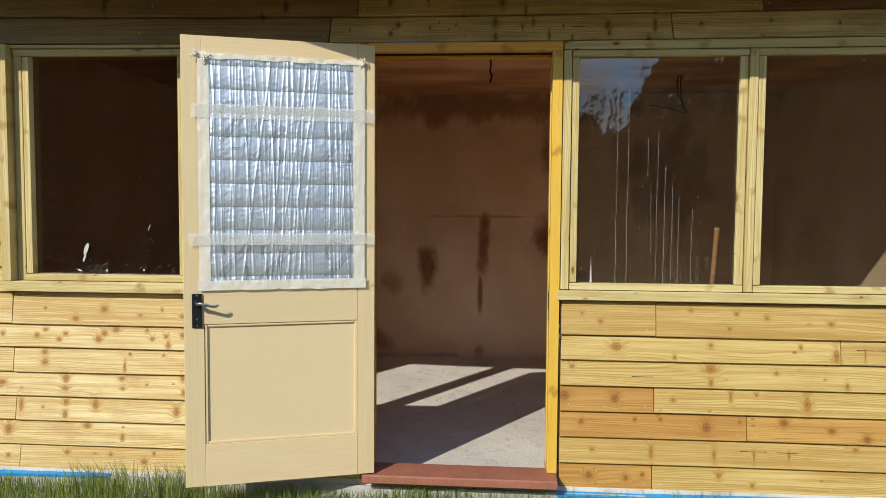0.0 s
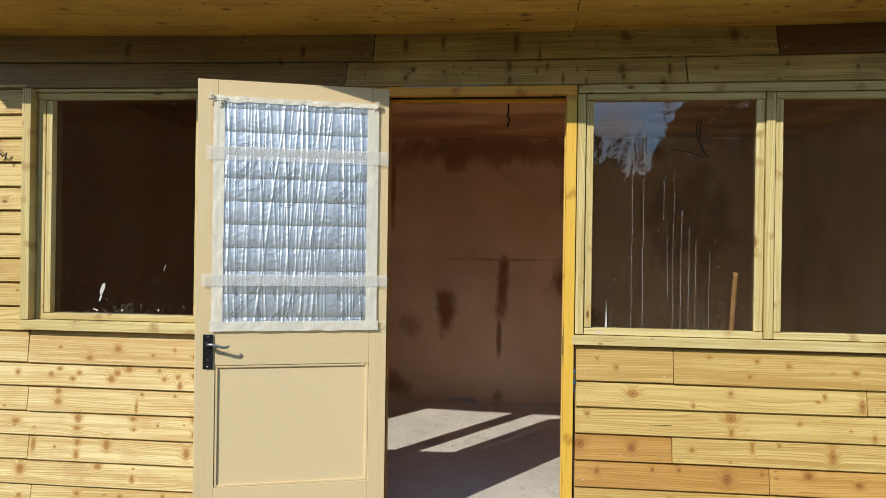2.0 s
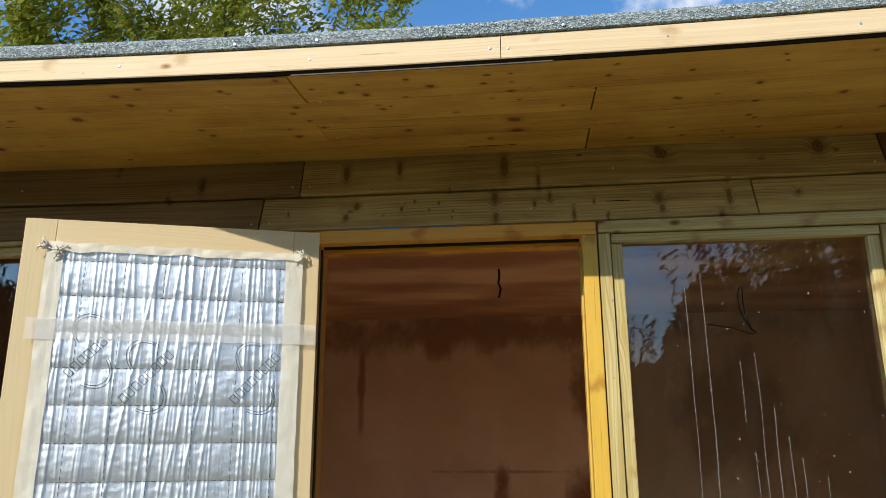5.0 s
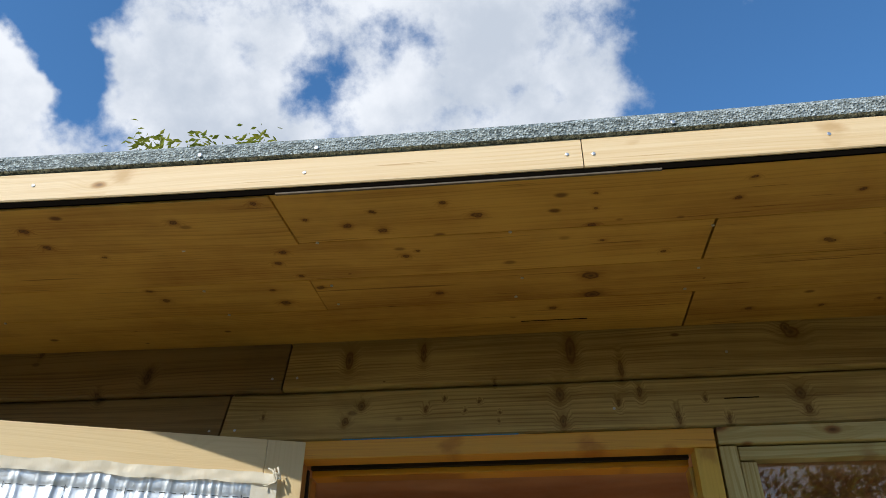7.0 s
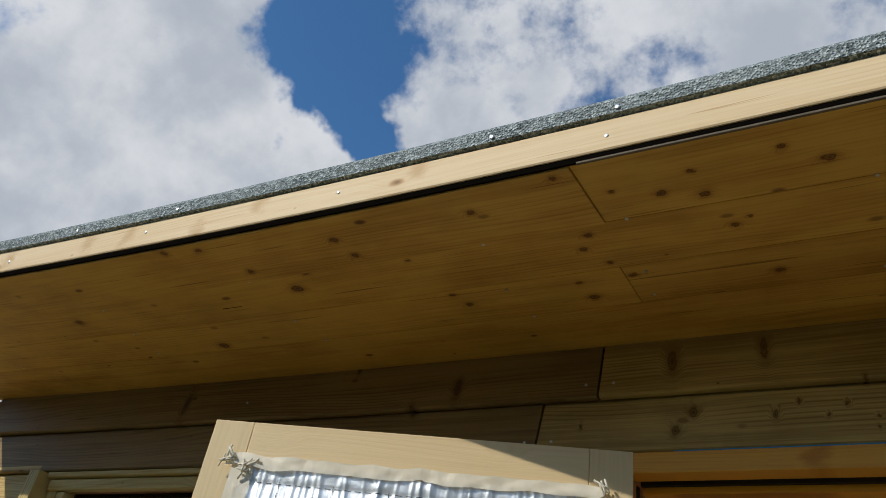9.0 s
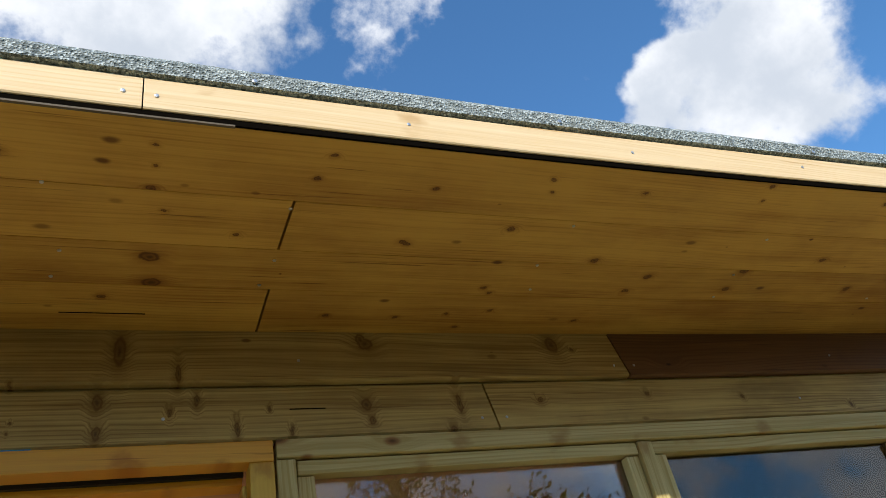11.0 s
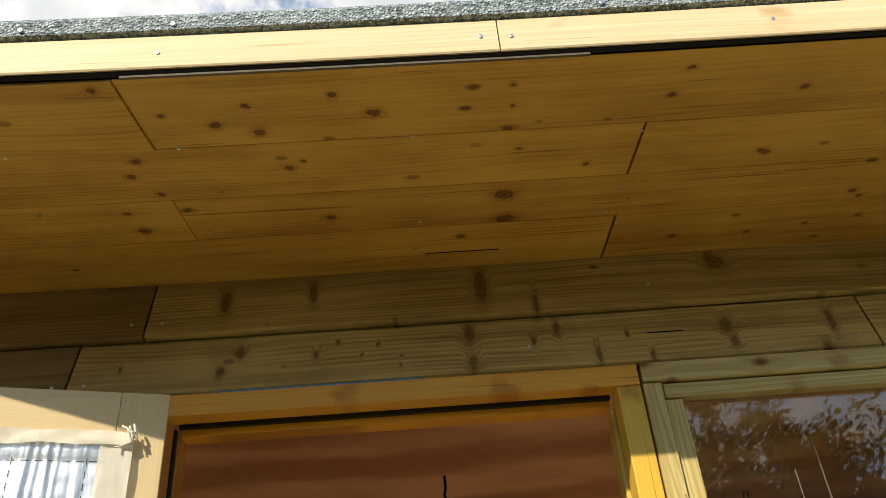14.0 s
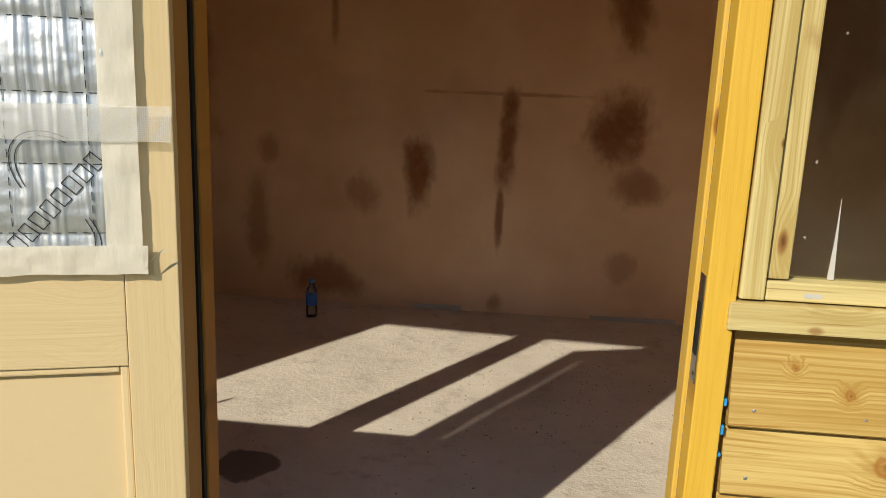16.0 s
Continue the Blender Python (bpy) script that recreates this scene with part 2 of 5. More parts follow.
# knots in the boards: along, across, half length, half height
KNOTS_SOFFIT_A = [
    (0.155, -0.466, 0.0076, 0.0057), (0.22, -0.445, 0.0091, 0.0068), (0.209, -0.506, 0.0051, 0.0038), (0.342, -0.52, 0.0064, 0.0048), (0.082, -0.492, 0.0046, 0.0034), (0.003, -0.555, 0.0060, 0.0045),
    (0.401, -0.476, 0.0102, 0.0077), (0.613, -0.521, 0.0043, 0.0032), (0.616, -0.475, 0.0037, 0.0028), (0.613, -0.421, 0.0069, 0.0051), (0.866, -0.479, 0.0054, 0.0041), (0.881, -0.535, 0.0060, 0.0045),
    (1.078, -0.478, 0.0058, 0.0044), (1.294, -0.528, 0.0059, 0.0044), (1.306, -0.494, 0.0051, 0.0038), (1.511, -0.513, 0.0055, 0.0041), (1.813, -0.519, 0.0051, 0.0038), (1.802, -0.562, 0.0061, 0.0046),
    (2.18, -0.538, 0.0084, 0.0063), (2.408, -0.483, 0.0093, 0.0070), (-0.469, -0.505, 0.0083, 0.0063), (-0.455, -0.449, 0.0075, 0.0057), (-0.166, -0.511, 0.0075, 0.0056), (-0.726, -0.454, 0.0083, 0.0063),
    (-0.889, -0.559, 0.0086, 0.0064), (-0.794, -0.548, 0.0083, 0.0062),
]
KNOTS_SOFFIT_B = [
    (0.634, -0.368, 0.0048, 0.0036), (0.249, -0.352, 0.0064, 0.0048), (0.274, -0.369, 0.0040, 0.0030), (0.007, -0.388, 0.0074, 0.0055), (-0.014, -0.349, 0.0067, 0.0051), (0.019, -0.298, 0.0051, 0.0038),
    (0.757, -0.316, 0.0058, 0.0044), (1.074, -0.317, 0.0072, 0.0054), (1.272, -0.38, 0.0090, 0.0067), (1.518, -0.292, 0.0090, 0.0068), (2.177, -0.329, 0.0088, 0.0066), (1.064, -0.322, 0.0070, 0.0053),
    (2.409, -0.359, 0.0068, 0.0051), (-0.665, -0.364, 0.0147, 0.0110), (-0.608, -0.414, 0.0081, 0.0061), (-0.36, -0.4, 0.0056, 0.0042), (-1.423, -0.352, 0.0112, 0.0084),
]
KNOTS_SOFFIT_C = [
    (0.619, -0.239, 0.0171, 0.0128), (0.625, -0.159, 0.0161, 0.0121), (0.298, -0.199, 0.0079, 0.0059), (-0.044, -0.188, 0.0102, 0.0077), (-0.058, -0.245, 0.0054, 0.0041), (0.048, -0.247, 0.0071, 0.0053),
    (1.318, -0.159, 0.0063, 0.0047), (1.696, -0.24, 0.0098, 0.0074), (1.668, -0.182, 0.0088, 0.0066), (1.297, -0.178, 0.0069, 0.0052), (1.962, -0.199, 0.0097, 0.0073), (1.963, -0.275, 0.0130, 0.0098),
    (2.38, -0.211, 0.0112, 0.0084), (2.754, -0.273, 0.0187, 0.0141), (2.714, -0.153, 0.0174, 0.0130), (2.509, -0.255, 0.0072, 0.0054), (-0.328, -0.262, 0.0059, 0.0044), (-0.308, -0.221, 0.0080, 0.0060),
    (-1.053, -0.171, 0.0141, 0.0106),
]
KNOTS_SOFFIT_D = [
    (1.131, -0.055, 0.0062, 0.0047), (1.289, -0.018, 0.0055, 0.0041), (0.975, -0.057, 0.0060, 0.0045), (0.541, -0.108, 0.0073, 0.0055), (1.351, -0.089, 0.0063, 0.0047), (1.248, -0.072, 0.0051, 0.0038),
    (1.597, -0.05, 0.0068, 0.0051),
]
KNOTS_EAVE_LOW = [
    (0.546, 2.102, 0.0084, 0.0182), (0.549, 2.036, 0.0069, 0.0139), (0.721, 2.102, 0.0050, 0.0133), (1.058, 2.084, 0.0097, 0.0151), (1.065, 2.046, 0.0067, 0.0097), (1.269, 2.081, 0.0063, 0.0229),
    (0.794, 2.036, 0.0049, 0.0142), (0.898, 2.028, 0.0036, 0.0103), (0.672, 2.075, 0.0042, 0.0091), (0.098, 2.092, 0.0071, 0.0103), (0.246, 2.078, 0.0042, 0.0071), (0.288, 2.103, 0.0028, 0.0051),
    (0.367, 2.093, 0.0028, 0.0041), (0.334, 2.072, 0.0021, 0.0040), (0.063, 2.054, 0.0071, 0.0093), (-0.13, 2.073, 0.0030, 0.0054), (1.241, 2.016, 0.0069, 0.0101), (0.411, 2.064, 0.0020, 0.0030),
    (0.408, 2.043, 0.0020, 0.0030), (0.858, 2.08, 0.0029, 0.0052), (1.474, 2.086, 0.0073, 0.0070), (1.778, 2.095, 0.0062, 0.0064), (2.074, 2.08, 0.0048, 0.0070), (2.443, 2.046, 0.0055, 0.0063),
    (2.717, 2.032, 0.0060, 0.0069),
]
KNOTS_EAVE_HIGH = [
    (0.061, 2.207, 0.0089, 0.0236), (0.238, 2.22, 0.0066, 0.0253), (0.579, 2.208, 0.0101, 0.0355), (0.686, 2.155, 0.0057, 0.0207), (1.074, 2.231, 0.0172, 0.0158), (0.402, 2.135, 0.0028, 0.0041),
    (1.55, 2.232, 0.0154, 0.0222), (1.066, 2.243, 0.0109, 0.0157), (1.602, 2.218, 0.0051, 0.0050), (-0.433, 2.186, 0.0084, 0.0218), (-0.547, 2.137, 0.0068, 0.0099), (-1.319, 2.205, 0.0087, 0.0284),
    (-0.737, 2.267, 0.0046, 0.0120),
]
KNOTS_RIGHT_LOW = [
    (0.89, 0.372, 0.0213, 0.0202), (1.123, 0.364, 0.0172, 0.0182), (1.389, 0.364, 0.0076, 0.0069), (1.651, 0.386, 0.0066, 0.0187), (1.767, 0.396, 0.0067, 0.0070), (1.992, 0.36, 0.0137, 0.0289),
    (0.97, 0.251, 0.0097, 0.0102), (1.217, 0.265, 0.0065, 0.0069), (1.335, 0.269, 0.0077, 0.0069), (1.544, 0.239, 0.0178, 0.0210), (1.695, 0.265, 0.0056, 0.0059), (1.893, 0.268, 0.0159, 0.0132),
    (2.104, 0.238, 0.0139, 0.0110), (2.26, 0.204, 0.0142, 0.0125), (1.022, 0.117, 0.0076, 0.0069), (1.294, 0.116, 0.0077, 0.0256), (1.582, 0.111, 0.0067, 0.0214), (2.215, 0.153, 0.0106, 0.0087),
    (1.762, 0.11, 0.0046, 0.0192), (1.919, 0.115, 0.0046, 0.0170), (1.01, -0.004, 0.0143, 0.0128), (1.18, -0.012, 0.0100, 0.0106), (1.257, 0.005, 0.0100, 0.0094), (1.606, 0.01, 0.0114, 0.0108),
    (1.759, -0.028, 0.0081, 0.0085),
]
KNOTS_RIGHT_HIGH = [
    (0.965, 0.763, 0.0062, 0.0066), (1.05, 0.725, 0.0084, 0.0089), (1.461, 0.784, 0.0075, 0.0068), (1.667, 0.769, 0.0087, 0.0092), (1.803, 0.751, 0.0099, 0.0070), (1.635, 0.702, 0.0076, 0.0080),
    (2.084, 0.731, 0.0113, 0.0095), (1.125, 0.609, 0.0212, 0.0179), (1.555, 0.623, 0.0098, 0.0091), (1.391, 0.565, 0.0054, 0.0102), (1.956, 0.62, 0.0078, 0.0083), (2.112, 0.588, 0.0114, 0.0241),
    (2.238, 0.591, 0.0034, 0.0195), (0.923, 0.511, 0.0085, 0.0090), (1.558, 0.512, 0.0218, 0.0161), (1.559, 0.448, 0.0087, 0.0138), (1.852, 0.498, 0.0067, 0.0070), (2.164, 0.449, 0.0070, 0.0122),
]
KNOTS_LEFT_LOW = [
    (-1.658, 0.472, 0.0145, 0.0131), (-1.248, 0.458, 0.0049, 0.0207), (-1.555, 0.391, 0.0144, 0.0195), (-1.556, 0.343, 0.0144, 0.0098), (-1.267, 0.396, 0.0128, 0.0094), (-1.262, 0.349, 0.0089, 0.0073),
    (-1.14, 0.369, 0.0068, 0.0052), (-0.959, 0.406, 0.0095, 0.0141), (-0.954, 0.336, 0.0076, 0.0122), (-1.885, 0.365, 0.0171, 0.0101), (-1.558, 0.272, 0.0113, 0.0130), (-1.79, 0.253, 0.0095, 0.0269),
    (-1.559, 0.212, 0.0104, 0.0174), (-1.404, 0.264, 0.0142, 0.0235), (-0.991, 0.24, 0.0136, 0.0205), (-1.676, 0.244, 0.0053, 0.0055), (-1.86, 0.13, 0.0151, 0.0205), (-1.45, 0.155, 0.0144, 0.0108),
    (-1.267, 0.107, 0.0081, 0.0170), (-1.558, 0.019, 0.0126, 0.0099), (-1.33, 0.015, 0.0082, 0.0065), (-1.159, -0.016, 0.0140, 0.0106), (-1.11, 0.024, 0.0070, 0.0063), (-1.864, -0.003, 0.0098, 0.0092),
]
KNOTS_LEFT_HIGH = [
    (-1.349, 0.739, 0.0157, 0.0125), (-1.493, 0.692, 0.0140, 0.0106), (-1.651, 0.74, 0.0061, 0.0054), (-1.165, 0.713, 0.0058, 0.0051), (-1.056, 0.739, 0.0066, 0.0060), (-0.955, 0.711, 0.0085, 0.0080),
    (-1.875, 0.608, 0.0095, 0.0100), (-1.698, 0.605, 0.0103, 0.0088), (-1.654, 0.633, 0.0093, 0.0076), (-1.55, 0.615, 0.0111, 0.0075), (-1.581, 0.587, 0.0092, 0.0086), (-1.352, 0.619, 0.0119, 0.0105),
    (-1.379, 0.591, 0.0139, 0.0126), (-1.293, 0.64, 0.0147, 0.0114), (-1.136, 0.638, 0.0087, 0.0082), (-1.107, 0.597, 0.0096, 0.0082), (-1.038, 0.61, 0.0086, 0.0081), (-1.025, 0.569, 0.0095, 0.0141),
    (-0.956, 0.618, 0.0085, 0.0120), (-1.663, 0.52, 0.0124, 0.0098), (-1.223, 0.518, 0.0078, 0.0062), (-1.054, 0.516, 0.0058, 0.0051),
]
KNOTS_RIGHT = KNOTS_RIGHT_LOW + KNOTS_RIGHT_HIGH
KNOTS_LEFT = KNOTS_LEFT_LOW + KNOTS_LEFT_HIGH
CLADDING = timber("treated_cladding", (0.63, 0.46, 0.165), (0.40, 0.235, 0.055), (0.31, 0.125, 0.022), vary=0.10, stain=(0.45, 0.25, 0.065), stains=0.3, gap=1.1, spikes=0.0, pins=0.9, rings=0.9, placed=KNOTS_RIGHT, halo=0.35)
CLADDING_TAN = timber("orange_treated_cladding", (0.57, 0.33, 0.09), (0.37, 0.18, 0.036), (0.24, 0.085, 0.018), vary=0.05, stain=(0.36, 0.15, 0.03), stains=0.45, gap=1.1, spikes=0.0, pins=0.9, rings=0.85, placed=KNOTS_RIGHT, halo=0.5)
CLADDING_PALE = timber("pale_streaked_cladding", (0.77, 0.62, 0.31), (0.50, 0.31, 0.095), (0.33, 0.13, 0.022), vary=0.10, stain=(0.42, 0.215, 0.06), stains=0.5, gap=1.1, spikes=0.0, pins=0.88, placed=KNOTS_LEFT, halo=0.7)
CLADDING_SIDE = timber("treated_cladding_ends", (0.65, 0.48, 0.18), (0.41, 0.245, 0.06), (0.24, 0.095, 0.022), vary=0.10, stain=(0.42, 0.22, 0.05), stains=0.35, gap=0.55, knot_size=0.11, spikes=0.6, pins=0.78, rings=0.85)
# top courses: pale tone close to CLADDING, deeper dark tone
CLADDING_EAVE = timber("treated_cladding_weathered", (0.64, 0.455, 0.155), (0.30, 0.185, 0.052), (0.14, 0.064, 0.016), vary=0.05, stain=(0.19, 0.125, 0.05), stains=0.3, gap=1.1, rings=0.75, spikes=0.0, pins=0.9, placed=KNOTS_EAVE_LOW + KNOTS_EAVE_HIGH, halo=0.55, broad=0.5)
# browner tone for the left-hand boards of the top courses
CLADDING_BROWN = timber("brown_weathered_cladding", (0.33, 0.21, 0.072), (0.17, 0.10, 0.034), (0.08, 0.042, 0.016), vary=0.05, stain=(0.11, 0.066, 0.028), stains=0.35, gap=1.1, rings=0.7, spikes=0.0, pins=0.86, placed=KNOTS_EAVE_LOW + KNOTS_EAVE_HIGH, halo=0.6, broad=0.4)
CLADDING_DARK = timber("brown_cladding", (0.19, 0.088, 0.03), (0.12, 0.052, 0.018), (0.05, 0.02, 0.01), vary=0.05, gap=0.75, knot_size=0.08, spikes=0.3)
FRAME_X = timber("treated_frame_flat", (0.66, 0.54, 0.25), (0.46, 0.33, 0.11), (0.26, 0.11, 0.03), vary=0.10, rings=1.1, gap=0.75, knot_size=0.12)
FRAME_Z = timber("treated_frame_upright", (0.66, 0.54, 0.25), (0.46, 0.33, 0.11), (0.26, 0.11, 0.03), axis="z", vary=0.10, rings=1.1, gap=0.75, knot_size=0.12)
SOFFIT_WOODS = [timber("soffit_board_wood", (0.62, 0.355, 0.066), (0.30, 0.125, 0.016), (0.085, 0.02, 0.003), axis="xy", vary=0.13, gap=1.1, stain=(0.27, 0.15, 0.035), stains=0.25, spikes=0.0, pins=0.88, rings=0.3, placed=row, halo=0.4, broad=0.75)
                for row in (KNOTS_SOFFIT_A, KNOTS_SOFFIT_B, KNOTS_SOFFIT_C, KNOTS_SOFFIT_D)]
FASCIA_WOOD = timber("fascia_batten_wood", (0.80, 0.62, 0.385), (0.68, 0.475, 0.245), (0.45, 0.24, 0.08), vary=0.06, gap=0.85, rings=0.6, knot_size=0.1)
VARNISH_X = timber("varnished_frame_flat", (0.85, 0.41, 0.022), (0.66, 0.265, 0.014), (0.30, 0.085, 0.008), vary=0.03, rough=0.45, gap=0.8, rings=0.5, knot_size=0.1)
VARNISH_Z = timber("varnished_frame_upright", (0.73, 0.45, 0.065), (0.58, 0.31, 0.032), (0.26, 0.085, 0.01), axis="z", vary=0.03, rough=0.45, gap=0.85, rings=0.22, knot_size=0.1)
# darker copy of VARNISH_Z: the hinge side's shade is put into its colour
VARNISH_SHADE = timber("brown_stained_jamb", (0.50, 0.225, 0.04), (0.36, 0.15, 0.024), (0.12, 0.04, 0.008), axis="z", vary=0.03, rough=0.45, gap=0.85, rings=0.5, knot_size=0.1)
LEAF_X = timber("primed_door_rail", (0.76, 0.585, 0.33), (0.66, 0.48, 0.25), (0.5, 0.35, 0.18), vary=0.02, rough=0.5, knots=0.0, rings=0.35)
LEAF_Z = timber("primed_door_stile", (0.76, 0.585, 0.33), (0.66, 0.48, 0.25), (0.5, 0.35, 0.18), axis="z", vary=0.02, rough=0.5, knots=0.0, rings=0.35)
PANEL = plain("primed_door_panel", (0.72, 0.55, 0.31), 0.5, grain=0.03, relief=0.05)
SILL_RED = plain("red_brown_sill", (0.32, 0.12, 0.07), 0.55, grain=0.3, scale=40, blotch=9)
BLACK = plain("black_metal", (0.012, 0.012, 0.013), 0.35, grain=0.1, relief=0.05)
CHROME = plain("worn_steel", (0.45, 0.44, 0.43), 0.28, 1.0, grain=0.05, relief=0.05)
SEAL = plain("black_rubber_seal", (0.012, 0.011, 0.010), 0.6)
GREY_SEAL = plain("grey_seal_strip", (0.16, 0.15, 0.15), 0.55)
# black for splits in the boards and for shade painted in under the batten
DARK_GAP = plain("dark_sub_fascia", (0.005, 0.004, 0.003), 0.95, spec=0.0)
SPLINTER = plain("grey_sawn_edge", (0.13, 0.10, 0.07), 0.8, grain=0.3)
BLUE = plain("blue_damp_membrane", (0.02, 0.28, 0.62), 0.4, grain=0.1)
SLAB = plain("pale_concrete_edge", (0.46, 0.43, 0.38), 0.9, grain=0.3, scale=50, relief=0.5)
NAIL = plain("galvanised_nail", (0.6, 0.6, 0.6), 0.35, 0.9, grain=0.05)
PAINT = plain("white_paint_drip", (0.52, 0.49, 0.44), 0.5, grain=0.1)
INK = plain("black_print", (0.03, 0.032, 0.036), 0.5)
WIRE = plain("black_cable", (0.012, 0.011, 0.011), 0.45)
STICK_WOOD = plain("worn_wooden_handle", (0.42, 0.20, 0.075), 0.55, grain=0.2, scale=30)


def glass(name, tint, dirt=0.0):
    m = bpy.data.materials.new(name)
    m.use_nodes = True
    n = Nodes(m.node_tree)
    co = n.add("ShaderNodeTexCoord").outputs["Object"]
    gloss = n.add("ShaderNodeBsdfGlossy", Roughness=0.0)
    clear = n.add("ShaderNodeBsdfTransparent")
    clear.inputs[0].default_value = (*tint, 1)
    film = n.add("ShaderNodeBsdfDiffuse")
    film.inputs[0].default_value = (0.5, 0.46, 0.40, 1)
    fres = n.add("ShaderNodeFresnel", IOR=1.5)
    wave = n.add("ShaderNodeBump", Strength=0.006, Distance=0.05)
    n.link(n.noise(co, 1.4, 1.0), wave.inputs["Height"])
    n.link(wave.outputs[0], gloss.inputs["Normal"])
    a, b = n.add("ShaderNodeMixShader"), n.add("ShaderNodeMixShader")
    spots = n.ramp(n.noise(n.vmath("MULTIPLY", co, (1.0, 1.0, 0.35)), 16.0, 7.0, 0.7), 0.45, 0.85, 0.25 * dirt, dirt * 1.5)
    n.link(spots, a.inputs[0])
    n.link(clear.outputs[0], a.inputs[1])
    n.link(film.outputs[0], a.inputs[2])
    n.link(n.math("MULTIPLY", fres.outputs[0], 1.9), b.inputs[0])
    n.link(a.outputs[0], b.inputs[1])
    n.link(gloss.outputs[0], b.inputs[2])
    n.link(b.outputs[0], n.add("ShaderNodeOutputMaterial").inputs[0])
    return m


GLASS = glass("dusty_window_glass", (0.76, 0.81, 0.79), 0.013)
GLASS_DARK = glass("dark_window_glass", (0.62, 0.60, 0.58), 0.003)
CLEAR = glass("clear_plastic", (0.8, 0.88, 0.95), 0.0)

# damp patches on the back wall: x, z, half width, half height, depth of tint
PATCHES = [
    (-0.05, 0.76, 0.10, 0.20, 1.0), (-0.36, 0.60, 0.10, 0.14, 0.55), (0.44, 0.93, 0.065, 0.26, 1.0), (0.41, 0.50, 0.022, 0.16, 0.9),
    (1.02, 1.0, 0.20, 0.20, 1.0), (0.45, 1.165, 0.55, 0.012, 0.55), (1.15, 0.70, 0.17, 0.11, 0.75), (1.09, 0.24, 0.09, 0.10, 0.5), (-0.91, 0.82, 0.07, 0.08, 0.5),
    (-0.98, 0.40, 0.09, 0.28, 0.55), (-0.58, 0.08, 0.22, 0.13, 0.8), (-0.53, 1.72, 0.028, 0.28, 0.8), (0.01, 2.03, 0.14, 0.12, 0.8),
    (1.04, 1.72, 0.12, 0.30, 0.9), (0.45, 2.12, 1.7, 0.16, 0.8), (0.40, 0.0, 0.05, 0.06, 0.6), (2.0, 1.5, 0.4, 0.5, 0.6), (-1.5, 1.3, 0.3, 0.6, 0.6),
]


def plaster(name, patches=(), ceiling=False):
    """Fresh pink-brown skim coat, still damp in patches."""
    m, n, bsdf, co = surface(name)
    x, y, z = n.split(co)
    soft = n.noise(co, 2.2, 4.0, 0.55)
    fine = n.noise(co, 22.0, 5.0, 0.6)
    if ceiling:
        trowel = n.noise(n.vmath("MULTIPLY", co, (0.8, 2.0, 1.0)), 1.5, 3.0, 0.5)
        wet = n.ramp(trowel, 0.36, 0.66, 1.0, 0.0)
        colour = n.mix(wet, (0.68, 0.36, 0.175), (0.38, 0.15, 0.052))
    else:
        wet = n.ramp(n.noise(co, 1.3, 3.0), 0.45, 0.8, 0.0, 0.35)
        wob = n.math("MULTIPLY", n.math("SUBTRACT", n.noise(n.vmath("MULTIPLY", co, (1.3, 1.0, 0.8)), 5.0, 6.0, 0.62), 0.5), 2.1)
        for px, pz, w, h, depth in patches:
            dx = n.math("DIVIDE", n.math("SUBTRACT", x, px), w)
            dz = n.math("DIVIDE", n.math("SUBTRACT", z, pz), h)
            r = n.math("SQRT", n.math("ADD", n.math("MULTIPLY", dx, dx), n.math("MULTIPLY", dz, dz)))
            wet = n.math("MAXIMUM", wet, n.ramp(n.math("ADD", r, wob), 0.35, 1.35, depth, 0.0))
        colour = n.mix(n.ramp(soft, 0.3, 0.7), (0.81, 0.555, 0.35), (0.71, 0.455, 0.265))
        colour = n.mix(wet, colour, (0.27, 0.10, 0.034))
    colour = n.mix(n.ramp(fine, 0.3, 0.75, 0.0, 0.10), colour, (0.6, 0.5, 0.42))
    n.link(colour, bsdf.inputs["Base Color"])
    n.link(n.ramp(wet, 0.0, 1.0, 0.75, 0.5), bsdf.inputs["Roughness"])
    bsdf.inputs["Specular IOR Level"].default_value = 0.25
    bump(n, bsdf, n.math("ADD", soft, n.math("MULTIPLY", fine, 0.2)), 0.3, 0.006)
    return m


PLASTER = plaster("pink_plaster", PATCHES)
PLASTER_SIDE = plaster("pink_plaster_sides")
PLASTER_TOP = plaster("pink_plaster_ceiling", ceiling=True)


